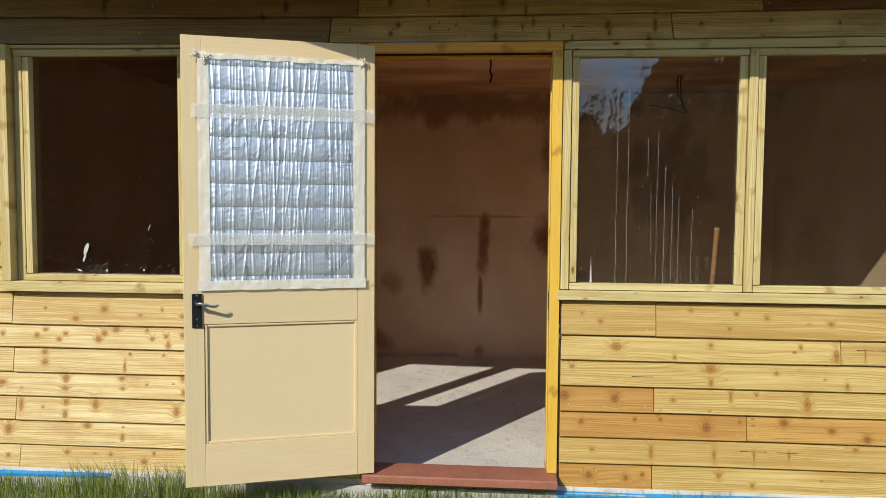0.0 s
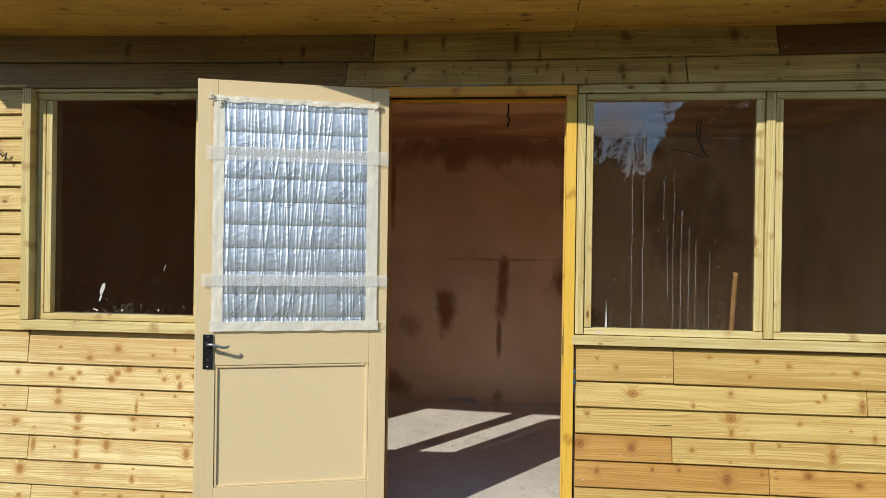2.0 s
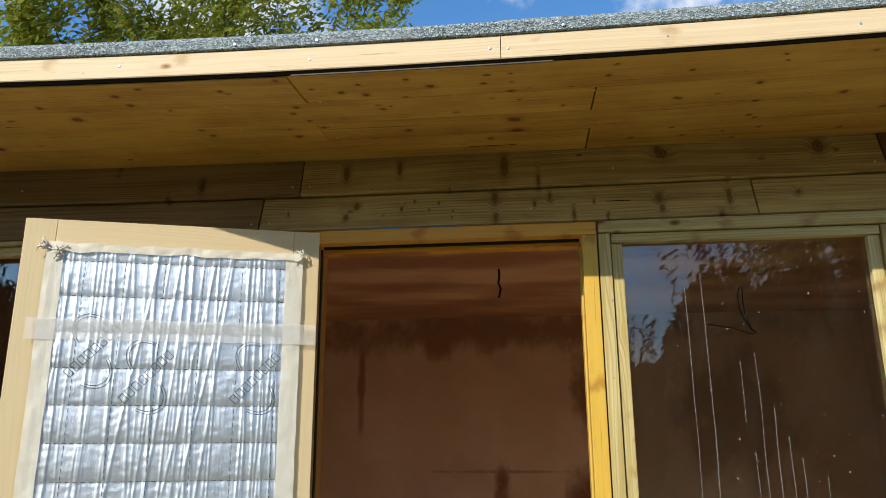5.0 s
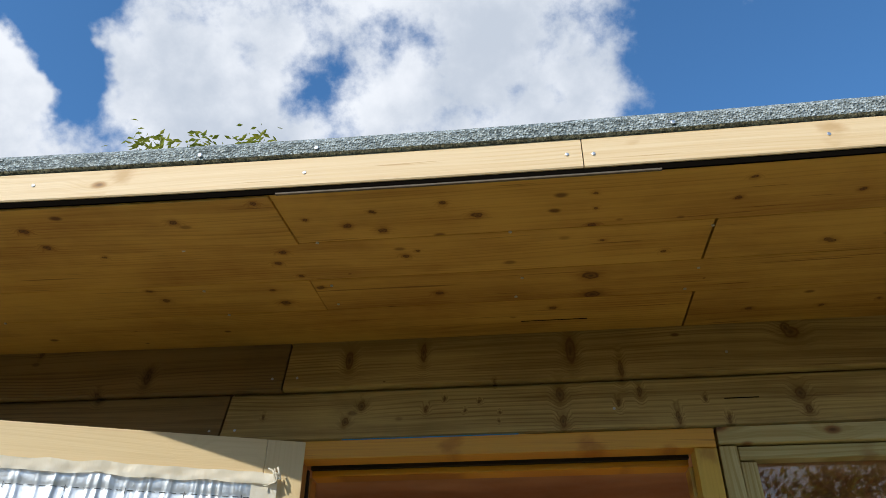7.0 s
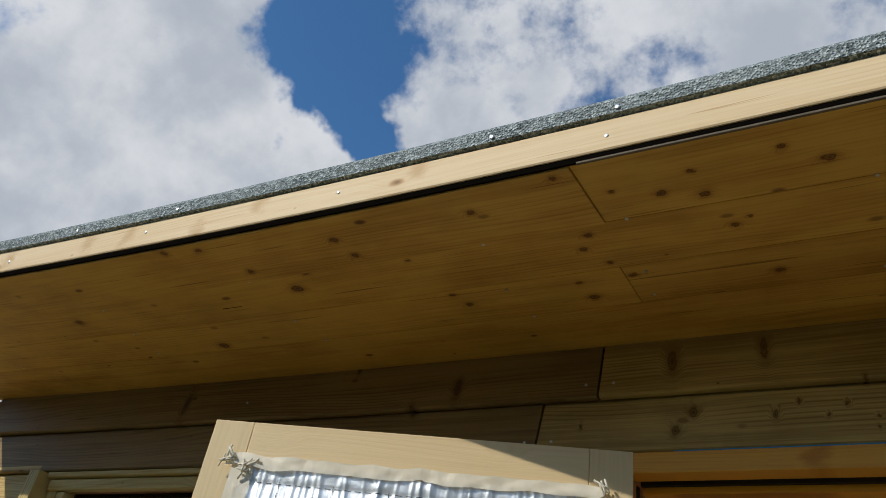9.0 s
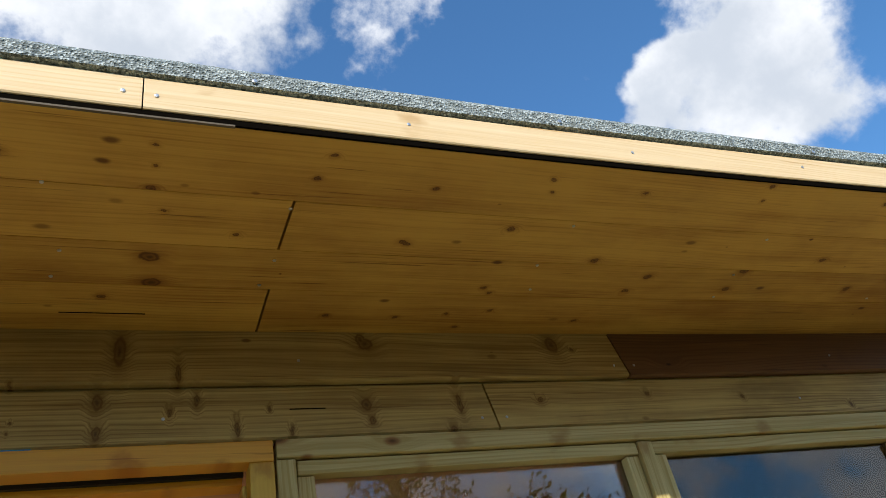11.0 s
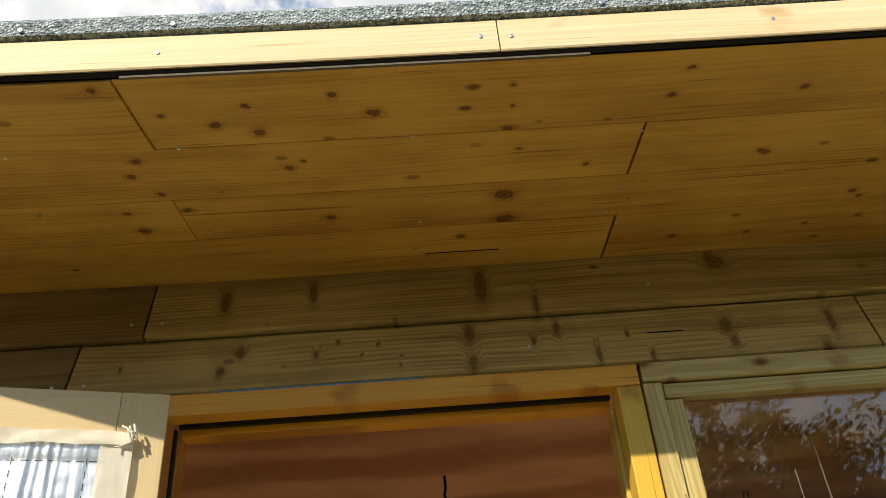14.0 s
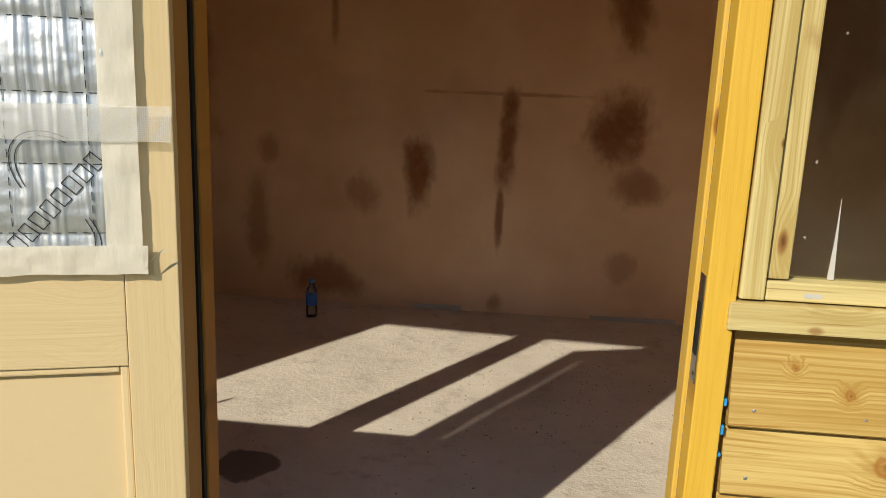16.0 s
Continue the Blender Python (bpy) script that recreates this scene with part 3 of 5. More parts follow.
def concrete(name):
    m, n, bsdf, co = surface(name)
    big, mid, fine = n.noise(co, 1.4, 5.0, 0.6), n.noise(co, 9.0, 6.0, 0.7), n.noise(co, 90.0, 3.0)
    colour = n.mix(n.ramp(big, 0.3, 0.7), (0.58, 0.52, 0.44), (0.71, 0.64, 0.545))
    colour = n.mix(n.ramp(mid, 0.5, 0.8, 0.0, 0.6), colour, (0.24, 0.205, 0.17))
    crumbs = n.ramp(n.noise(co, 30.0, 6.0, 0.8), 0.60, 0.70, 0.0, 0.7)
    colour = n.mix(crumbs, colour, (0.16, 0.12, 0.09))
    x, y, z = n.split(co)
    dx = n.math("SUBTRACT", x, -0.33)
    dy = n.math("SUBTRACT", y, 1.02)
    r = n.math("ADD", n.math("SQRT", n.math("ADD", n.math("MULTIPLY", dx, dx), n.math("MULTIPLY", dy, dy))), n.math("MULTIPLY", n.noise(co, 9.0, 3.0), 0.12))
    colour = n.mix(n.ramp(r, 0.155, 0.175, 0.85, 0.0), colour, (0.09, 0.065, 0.05))
    n.link(colour, bsdf.inputs["Base Color"])
    bsdf.inputs["Roughness"].default_value = 0.85
    bump(n, bsdf, n.math("ADD", n.math("MULTIPLY", mid, 0.7), n.math("MULTIPLY", fine, 0.3)), 0.8, 0.01)
    return m


CONCRETE = concrete("dusty_concrete_floor")


def felt_material():
    m, n, bsdf, co = surface("mineral_felt")
    vor = n.add("ShaderNodeTexVoronoi", Scale=230.0)
    n.link(co, vor.inputs["Vector"])
    grit = n.split(vor.outputs["Color"])[0]
    tone = n.mix(n.math("POWER", grit, 1.5), (0.08, 0.10, 0.10), (0.54, 0.59, 0.58))
    n.link(n.mix(n.ramp(n.noise(co, 5.0, 4.0), 0.3, 0.7, 0.0, 0.3), tone, (0.42, 0.46, 0.45)), bsdf.inputs["Base Color"])
    bsdf.inputs["Roughness"].default_value = 0.9
    bump(n, bsdf, vor.outputs["Distance"], 1.0, 0.004)
    return m


FELT = felt_material()


def foil_material():
    m, n, bsdf, co = surface("wrinkled_foil")
    long = n.noise(n.vmath("MULTIPLY", co, (75.0, 75.0, 5.0)), 1.0, 3.0, 0.6)
    lump = n.noise(n.vmath("MULTIPLY", co, (30.0, 30.0, 42.0)), 1.0, 4.0, 0.6)
    creases = n.math("ADD", n.math("MULTIPLY", long, 0.7), n.math("MULTIPLY", lump, 0.5))
    fine = n.noise(co, 160.0, 3.0, 0.7)
    n.link(n.mix(n.ramp(creases, 0.3, 0.7), (0.64, 0.67, 0.69), (0.76, 0.785, 0.80)), bsdf.inputs["Base Color"])
    bsdf.inputs["Metallic"].default_value = 0.86
    bsdf.inputs["Roughness"].default_value = 0.45
    bump(n, bsdf, n.math("ADD", creases, n.math("MULTIPLY", fine, 0.12)), 0.28, 0.006)
    return m


FOIL = foil_material()


def film_material(name, colour, clear, mesh_scale=0.0):
    """Thin tape that lets part of the light through."""
    m, n, bsdf, co = surface(name)
    n.link(n.mix(n.noise(co, 30.0, 4.0), colour, tuple(c * 0.86 for c in colour)), bsdf.inputs["Base Color"])
    bsdf.inputs["Roughness"].default_value = 0.55
    bump(n, bsdf, n.noise(n.vmath("MULTIPLY", co, (40.0, 40.0, 12.0)), 1.0, 4.0), 0.5, 0.004)
    see = n.add("ShaderNodeBsdfTransparent")
    both = n.add("ShaderNodeMixShader")
    f = clear
    if mesh_scale:
        x, y, z = n.split(co)
        lines = n.math("MAXIMUM", n.math("SINE", n.math("MULTIPLY", x, mesh_scale)), n.math("SINE", n.math("MULTIPLY", z, mesh_scale)))
        f = n.ramp(lines, 0.3, 0.8, 0.80, 0.35)
    n.put(both.inputs[0], f)
    n.link(bsdf.outputs[0], both.inputs[1])
    n.link(see.outputs[0], both.inputs[2])
    out = [k for k in m.node_tree.nodes if k.bl_idname == "ShaderNodeOutputMaterial"][0]
    n.link(both.outputs[0], out.inputs[0])
    return m


TAPE = film_material("cream_masking_film", (0.84, 0.77, 0.62), 0.15)
SCRIM = film_material("scrim_tape", (0.82, 0.79, 0.72), 0.4, 2100.0)


def leaf_material(name, a, b, thin=0.35):
    m, n, bsdf, co = surface(name)
    island = n.add("ShaderNodeNewGeometry").outputs["Random Per Island"]
    n.link(n.mix(island, a, b), bsdf.inputs["Base Color"])
    bsdf.inputs["Roughness"].default_value = 0.75
    bsdf.inputs["Specular IOR Level"].default_value = 0.2
    bsdf.inputs["Transmission Weight"].default_value = 0.0
    glow = n.add("ShaderNodeBsdfTranslucent")
    n.link(n.mix(island, tuple(c * 1.3 for c in a), tuple(c * 1.3 for c in b)), glow.inputs[0])
    both = n.add("ShaderNodeMixShader", Fac=thin)
    n.link(bsdf.outputs[0], both.inputs[1])
    n.link(glow.outputs[0], both.inputs[2])
    out = [k for k in m.node_tree.nodes if k.bl_idname == "ShaderNodeOutputMaterial"][0]
    n.link(both.outputs[0], out.inputs[0])
    return m


SPRING_LEAF = leaf_material("spring_leaves", (0.16, 0.19, 0.015), (0.30, 0.29, 0.035))
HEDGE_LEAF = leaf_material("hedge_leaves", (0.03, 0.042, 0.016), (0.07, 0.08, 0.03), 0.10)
BLADE = leaf_material("grass_blades", (0.13, 0.20, 0.03), (0.33, 0.34, 0.10))
BARK = plain("grey_brown_bark", (0.10, 0.08, 0.06), 0.9, grain=0.35, scale=25, relief=0.8)


def lawn_material():
    m, n, bsdf, co = surface("lawn_soil")
    a = n.noise(co, 6.0, 6.0, 0.7)
    b = n.noise(co, 60.0, 4.0, 0.7)
    n.link(n.mix(n.ramp(b, 0.35, 0.7), n.mix(n.ramp(a, 0.35, 0.65), (0.19, 0.185, 0.06), (0.28, 0.235, 0.115)), (0.40, 0.32, 0.20)), bsdf.inputs["Base Color"])
    bsdf.inputs["Roughness"].default_value = 0.95
    bump(n, bsdf, b, 0.8, 0.02)
    return m


LAWN = lawn_material()
BRICK = plain("red_brown_brick", (0.11, 0.055, 0.038), 0.9, grain=0.3, scale=30, relief=0.4)
MORTAR = plain("grey_mortar", (0.24, 0.20, 0.17), 0.95, grain=0.2)
TILE = plain("clay_roof_tile", (0.26, 0.17, 0.10), 0.85, grain=0.35, scale=20)
GUTTER = plain("grey_gutter", (0.45, 0.46, 0.47), 0.5)


# ---- building blocks ----
def mesh_of(name, bm, material, smooth=False):
    me = bpy.data.meshes.new(name)
    bmesh.ops.recalc_face_normals(bm, faces=bm.faces)
    bm.to_mesh(me)
    bm.free()
    me.materials.append(material)
    if smooth:
        me.polygons.foreach_set("use_smooth", [True] * len(me.polygons))
    return me


def part(name, bm, material, parent, label="", smooth=False):
    """One mesh object under a thing or a part."""
    ob = new(name, mesh_of(name, bm, material, smooth))
    ob.parent = parent
    return tagged(ob, label)


def thing(name, bm, material, label, category, kind="", group="", smooth=False):
    return tagged(new(name, mesh_of(name, bm, material, smooth)), label, category, group, kind)


def holder(name, label, category, kind="", group="", m=None):
    ob = new(name)
    ob.empty_display_size = 0.1
    if m is not None:
        ob.matrix_world = m
    return tagged(ob, label, category, group, kind)


def box(x0, x1, y0, y1, z0, z1, bevel=0.0, bm=None):
    bm = bm or bmesh.new()
    vs = [bm.verts.new((x, y, z)) for x in (x0, x1) for y in (y0, y1) for z in (z0, z1)]
    fs = [bm.faces.new([vs[i] for i in q]) for q in ((0, 1, 3, 2), (4, 6, 7, 5), (0, 4, 5, 1), (2, 3, 7, 6), (0, 2, 6, 4), (1, 5, 7, 3))]
    if bevel:
        edges = list({e for f in fs for e in f.edges})
        bmesh.ops.bevel(bm, geom=edges, offset=bevel, segments=2, profile=0.6, affect="EDGES")
    return bm


def extrude_x(profile, x0, x1, bm=None, lean=0.0, wander=0.0, cut=(0.0, 0.0)):
    """A bar with the (y, z) profile from x0 to x1; lean: rise over its length; cut: slant of its ends."""
    bm = bm or bmesh.new()
    n = max(2, int((x1 - x0) / 0.6) + 1)
    zs = [z for _, z in profile]
    low, high = min(zs), max(zs)
    loops = []
    for i in range(n):
        f = i / (n - 1)
        x = x0 + (x1 - x0) * f
        bend = wander * noise.noise((x * 1.3, low * 7.0, 0.3))
        row = []
        for y, z in profile:
            h = (z - low) / (high - low) - 0.5
            slant = (cut[0] * (1 - f) + cut[1] * f) * h
            row.append(bm.verts.new((x + slant, y + bend * 0.5, z + bend + lean * (f - 0.5))))
        loops.append(row)
    k = len(profile)
    for a, b in zip(loops, loops[1:]):
        for i in range(k):
            bm.faces.new((a[i], a[(i + 1) % k], b[(i + 1) % k], b[i]))
    bm.faces.new(loops[0])
    bm.faces.new(loops[-1][::-1])
    return bm


def rod(points, radius, sides=8, bm=None, taper=1.0):
    """A round bar along points; taper: its end radius over its start radius."""
    bm = bm or bmesh.new()
    pts = [Vector(p) for p in points]
    rings = []
    for i, p in enumerate(pts):
        way = (pts[min(i + 1, len(pts) - 1)] - pts[max(i - 1, 0)]).normalized()
        side = way.orthogonal().normalized()
        up = way.cross(side)
        r = radius * (1 + (taper - 1) * i / max(1, len(pts) - 1))
        rings.append([bm.verts.new(p + r * (math.cos(a) * side + math.sin(a) * up)) for a in [2 * math.pi * k / sides for k in range(sides)]])
    for a, b in zip(rings, rings[1:]):
        best = min(range(sides), key=lambda s: sum((a[k].co - b[(k + s) % sides].co).length for k in range(sides)))
        for k in range(sides):
            bm.faces.new((a[k], a[(k + 1) % sides], b[(k + 1 + best) % sides], b[(k + best) % sides]))
    bm.faces.new(rings[0][::-1])
    bm.faces.new(rings[-1])
    return bm


def lathe(profile, centre, sides=20, bm=None):
    """A turned body: (radius, height) pairs about an upright axis."""
    bm = bm or bmesh.new()
    cx, cy, cz = centre
    rings = [[bm.verts.new((cx + r * math.cos(2 * math.pi * k / sides), cy + r * math.sin(2 * math.pi * k / sides), cz + h)) for k in range(sides)] for r, h in profile]
    for a, b in zip(rings, rings[1:]):
        for k in range(sides):
            bm.faces.new((a[k], a[(k + 1) % sides], b[(k + 1) % sides], b[k]))
    bm.faces.new(rings[0][::-1])
    bm.faces.new(rings[-1])
    return bm


# ---- the shell ----
X0, X1 = -2.27, 2.99          # the front's two corners
INNER_L, INNER_R, BACK = -2.12, 2.86, 2.96
FLOOR_Z, CEIL_Z, SOFFIT_Z = -0.06, 2.212, 2.262
WALL_IN = 0.09

floor = thing("floor", box(X0 + 0.02, X1 - 0.02, -0.012, 3.1, -0.22, FLOOR_Z), CONCRETE, "dusty grey concrete floor with crumbs and a damp patch", "floor", "structure")
slab = thing("trim_slab_edge", box(X0, X1, -0.03, -0.014, -0.24, -0.085, 0.004), SLAB, "pale rough concrete edge under the cladding", "slab edge", "structure")
thing("ceiling", box(X0 + 0.04, X1 - 0.04, 0.032, 3.1, CEIL_Z, CEIL_Z + 0.045), PLASTER_TOP, "red-brown plastered ceiling with damp trowel marks", "ceiling", "structure")
thing("wall_back", box(X0 + 0.04, X1 - 0.04, BACK, 3.1, FLOOR_Z, CEIL_Z - 0.002), PLASTER, "pink-brown plastered wall with dark damp patches", "wall", "structure")
thing("wall_left", box(X0 + 0.03, INNER_L, 0.1, BACK - 0.002, FLOOR_Z, CEIL_Z - 0.002), PLASTER_SIDE, "pink-brown plastered side wall", "wall", "structure")
thing("wall_right", box(INNER_R, X1 - 0.03, 0.1, BACK - 0.002, FLOOR_Z, CEIL_Z - 0.002), PLASTER_SIDE, "pink-brown plastered side wall", "wall", "structure")


def front_core():
    bm = bmesh.new()
    top, low = 2.20, -0.08
    for x0, x1, z0, z1 in ((X0 + 0.03, -1.76, low, top), (-1.76, -0.08, low, 0.868), (-1.76, -0.08, 1.985, top), (-0.945, -0.86, 0.868, 1.985),
                           (-0.08, 0.865, 2.0, top), (0.865, X1 - 0.03, low, 0.868), (0.865, X1 - 0.03, 1.965, top), (2.60, X1 - 0.03, 0.868, 1.965), (1.69, 1.725, 0.868, 1.965)):
        box(x0, x1, 0.026, WALL_IN, z0, z1, bm=bm)
    return bm


front = thing("wall_front", front_core(), PLASTER_SIDE, "timber-framed front wall clad with treated softwood boards", "wall", "structure")

# the back and the ends outside
thing("wall_outer_back", box(X0, X1, 3.102, 3.14, -0.2, 2.2), CLADDING_SIDE, "board-clad outer back wall", "wall", "structure")
thing("wall_end_left", box(X0 - 0.022, X0 + 0.028, 0.024, 3.1, -0.07, SOFFIT_Z + 0.02), CLADDING_SIDE, "board-clad end wall", "wall", "structure")
thing("wall_end_right", box(X1 - 0.028, X1 + 0.022, 0.024, 3.1, -0.07, SOFFIT_Z + 0.02), CLADDING_SIDE, "board-clad end wall", "wall", "structure")

SEAMS = [-0.068, 0.054, 0.178, 0.300, 0.421, 0.544, 0.660, 0.820]


def board(x0, x1, z0, z1, material=CLADDING, cut=(0.0, 0.0), lap=0.018, label="", y=0.0, gap=0.0012):
    """A lapped cladding board: its lower edge stands proud, its top runs in behind the next one."""
    j = random.uniform(-0.0015, 0.0015)
    if lap > 0:
        prof = [(y - 0.0045, z0), (y - 0.009, z0 + 0.004), (y + 0.0075, z1 - 0.006), (y + 0.0095, z1 - 0.004), (y + 0.0175, z1 - 0.004), (y + 0.0185, z1 + lap), (y + 0.023, z1 + lap), (y + 0.0165, z0 + 0.028), (y + 0.0115, z0 + 0.028), (y + 0.0105, z0)]
    else:
        prof = [(y - 0.0045, z0), (y - 0.009, z0 + 0.004), (y + 0.0115, z1 + lap), (y + 0.021, z1 + lap), (y + 0.0165, z0 + 0.028), (y + 0.0115, z0 + 0.028), (y + 0.0105, z0)]
    bm = extrude_x([(a, b + j) for a, b in prof], x0 + gap, x1 - gap, lean=random.uniform(-0.003, 0.003) * min(1.0, x1 - x0), wander=0.0022, cut=cut)
    return part("board", bm, material, front, label)


def nail(x, z, y=-0.0015, r=0.0034, parent=None):
    return part("nail", lathe([(r * 0.6, -0.0015), (r, -0.001), (r, 0.0005), (r * 0.5, 0.0012)], (0, 0, 0), 8), NAIL, parent or front)


LOW_RIGHT = [(1.30,), (), (1.725,), (1.302,), (), (2.131,), (1.303,)]
LOW_LEFT = [(-1.80,), (), (-1.815,), (), (-1.82,), (), (-1.82,)]
nails = []
for row, (z0, z1) in enumerate(zip(SEAMS, SEAMS[1:])):
    lap = -0.004 if row == 6 else 0.018
    xs = [0.868, *LOW_RIGHT[row], X1]
    for a, b in zip(xs, xs[1:]):
        tan = (row, a) in ((0, 0.868), (2, 0.868), (2, 1.725), (3, 0.868))
        board(a, b, z0, z1, CLADDING_TAN if tan else CLADDING, lap=lap, label="orange-brown board" if tan else "", gap=0.0018)
        nails += [(a + 0.04, z0 + 0.03), (b - 0.04, z0 + 0.03), (a + (b - a) * 0.48, z0 + 0.028)]
    xs = [X0, *LOW_LEFT[row], -0.08]
    for a, b in zip(xs, xs[1:]):
        board(a, b, z0, z1, CLADDING_PALE, lap=lap if a > -2 else 0.018, gap=0.0018)
        nails += [(a + 0.03, z0 + 0.03), (b - 0.04, z0 + 0.03)]
side = [0.820 + 0.1195 * i for i in range(12)]
for z0, z1 in zip(side, side[1:]):
    board(X0, -1.846, z0, min(z1, 2.125), CLADDING_SIDE, lap=0.018 if z1 < 2.1 else 0.0)
    board(2.724, X1, z0, min(z1, 2.125), CLADDING_SIDE, lap=0.018 if z1 < 2.1 else 0.0)
    nails += [(X0 + 0.05, z0 + 0.03), (2.95, z0 + 0.03)]
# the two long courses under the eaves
for xs, z0, z1, mats, cut in (([X0, -0.222, 1.343, X1], 2.012, 2.134, (CLADDING_BROWN, CLADDING_EAVE, CLADDING_EAVE), (0.0, 0.012)),
                              ([X0, -0.09, 1.735, X1], 2.134, 2.2615, (CLADDING_BROWN, CLADDING_EAVE, CLADDING_DARK), (0.006, -0.012))):
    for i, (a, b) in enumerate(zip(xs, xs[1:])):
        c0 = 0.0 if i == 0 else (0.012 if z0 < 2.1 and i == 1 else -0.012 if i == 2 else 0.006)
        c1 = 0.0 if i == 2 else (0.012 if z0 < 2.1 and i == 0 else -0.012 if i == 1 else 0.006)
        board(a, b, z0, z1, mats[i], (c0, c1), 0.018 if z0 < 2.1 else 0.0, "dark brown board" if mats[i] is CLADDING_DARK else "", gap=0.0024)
        nails += [(a + 0.03, z0 + 0.03), (b - 0.03, z0 + 0.03), ((a + b) / 2 + 0.1, z0 + 0.05)]
for x0, x1, z, y in ((0.226, 0.56, 2.190, 0.0006), (0.858, 0.92, 2.186, -0.0001), (1.30, 1.44, 2.196, 0.0016), (0.897, 0.97, 2.077, -0.0004), (-0.62, -0.5, 2.20, 0.0022),
                    (1.20, 1.30, 0.47, -0.0024), (1.70, 1.82, 0.128, 0.001), (1.86, 1.96, 0.127, 0.001), (2.2, 2.34, 0.615, 0.001)):
    part("split", extrude_x([(y + 0.004, z - 0.0011), (y - 0.0006, z - 0.0009), (y - 0.0004, z + 0.0011), (y + 0.004, z + 0.0012)], x0, x1, wander=0.004), DARK_GAP, front, "dark split along the grain")
nail_mesh = None
for x, z in nails:
    if nail_mesh is None:
        ob = nail(0, 0)
        nail_mesh = ob.data
    else:
        ob = new("nail", nail_mesh)
        ob.parent = front
    ob.matrix_local = pose(x, -0.0050, z, 90)
thing("trim_corner", box(X1 + 0.001, X1 + 0.03, -0.018, 0.022, -0.07, SOFFIT_Z + 0.028, 0.003), FRAME_Z, "treated upright corner board", "corner trim", "structure")
thing("trim_corner", box(X0 - 0.03, X0 - 0.001, -0.018, 0.022, -0.07, SOFFIT_Z + 0.028, 0.003), FRAME_Z, "treated upright corner board", "corner trim", "structure")
for x0, x1, drop in ((X0, -1.32, 0.0), (0.86, 1.27, 0.006), (1.27, X1, 0.0)):
    thing("trim_membrane", extrude_x([(-0.035, -0.092 - drop), (-0.037, -0.080 - drop), (0.0, -0.071), (0.0, -0.078)], x0, x1, wander=0.012), BLUE, "bright blue damp-proof membrane edge", "membrane", "structure")

# ---- soffit and roof ----
SOFFIT_ROWS = [(-0.572, -0.417, (0.042,)), (-0.417, -0.278, (0.838,)), (-0.278, -0.148, (0.036,)), (-0.148, 0.024, (0.842,))]
soffit = holder("trim_soffit", "stained softwood boards under the roof overhang", "soffit", "structure")
for r, (y0, y1, cuts) in enumerate(SOFFIT_ROWS):
    xs = [X0 - 0.02, *cuts, X1 + 0.045]
    for i, (a, b) in enumerate(zip(xs, xs[1:])):
        low = 0.004 if (r, i) == (0, 0) else 0.0
        c = 0.0012
        prof = [(y0 + 0.0006, SOFFIT_Z - low + 0.018), (y0 + 0.0006, SOFFIT_Z - low + c), (y0 + c * 0.6, SOFFIT_Z - low), (y1 - c * 0.6, SOFFIT_Z - low), (y1 - 0.0006, SOFFIT_Z - low + c), (y1 - 0.0006, SOFFIT_Z - low + 0.018)]
        g = 0.0024 if r in (1, 3) else 0.0009
        bm = extrude_x(prof, a + g, b - g)
        slant = {(0, 0): 0.08, (0, 1): 0.08, (1, 0): -0.02, (1, 1): -0.02, (2, 0): 0.05, (2, 1): 0.05}.get((r, i), 0.0)
        for v in bm.verts:
            at_cut = (i == 0 and v.co.x > b - 0.01) or (i == 1 and v.co.x < a + 0.01)
            if at_cut:
                v.co.x += slant * (v.co.y - (y0 + y1) / 2)
        part("board", bm, SOFFIT_WOODS[r], soffit)
for x0, x1, y in ((0.47, 0.62, -0.052), (-0.06, 0.035, -0.418), (-0.92, -0.86, -0.33)):
    part("split", extrude_x([(y, SOFFIT_Z - 0.0008), (y + 0.002, SOFFIT_Z - 0.0012), (y + 0.003, SOFFIT_Z - 0.0008), (y + 0.0015, SOFFIT_Z + 0.004)], x0, x1, wander=0.003), DARK_GAP, soffit, "dark split in the board")
rng = random.Random(4)
spike = mesh_of("nail", lathe([(0.002, -0.0015), (0.0034, -0.001), (0.0034, 0.001), (0.002, 0.0014)], (0, 0, 0), 8), NAIL)
for x in (-1.9, -1.3, -0.75, -0.2, 0.07, 0.46, 0.82, 1.4, 1.95, 2.5, 2.9):
    for y in (-0.40, -0.26, -0.16):
        ob = new("nail", spike)
        ob.parent = soffit
        ob.matrix_local = pose(x + rng.uniform(-0.02, 0.02), y + rng.uniform(-0.02, 0.02), SOFFIT_Z - 0.0008)

roof = holder("roof", "low flat roof of grey-green mineral felt with a pale batten", "roof", "structure")
RX0, RX1 = X0 - 0.03, X1 + 0.06
part("deck", box(RX0 + 0.004, RX1 - 0.004, -0.571, 3.18, SOFFIT_Z + 0.0185, 2.332), DARK_GAP, roof, "deck board edge, blacked in as shade behind the batten")
# strip added to paint the shadow between batten and soffit
part("dark_strip", box(RX0 + 0.004, RX1 - 0.004, -0.5765, -0.5728, SOFFIT_Z - 0.0005, 2.273), DARK_GAP, roof, "black strip painting in the shadow gap under the batten")
part("sawn_edge", extrude_x([(-0.5768, SOFFIT_Z - 0.0022), (-0.5772, SOFFIT_Z + 0.0008), (-0.5766, SOFFIT_Z + 0.0012), (-0.5725, SOFFIT_Z - 0.0008), (-0.5722, SOFFIT_Z - 0.0022)], 0.05, 0.72, wander=0.001), SPLINTER, roof, "split grey board edge")


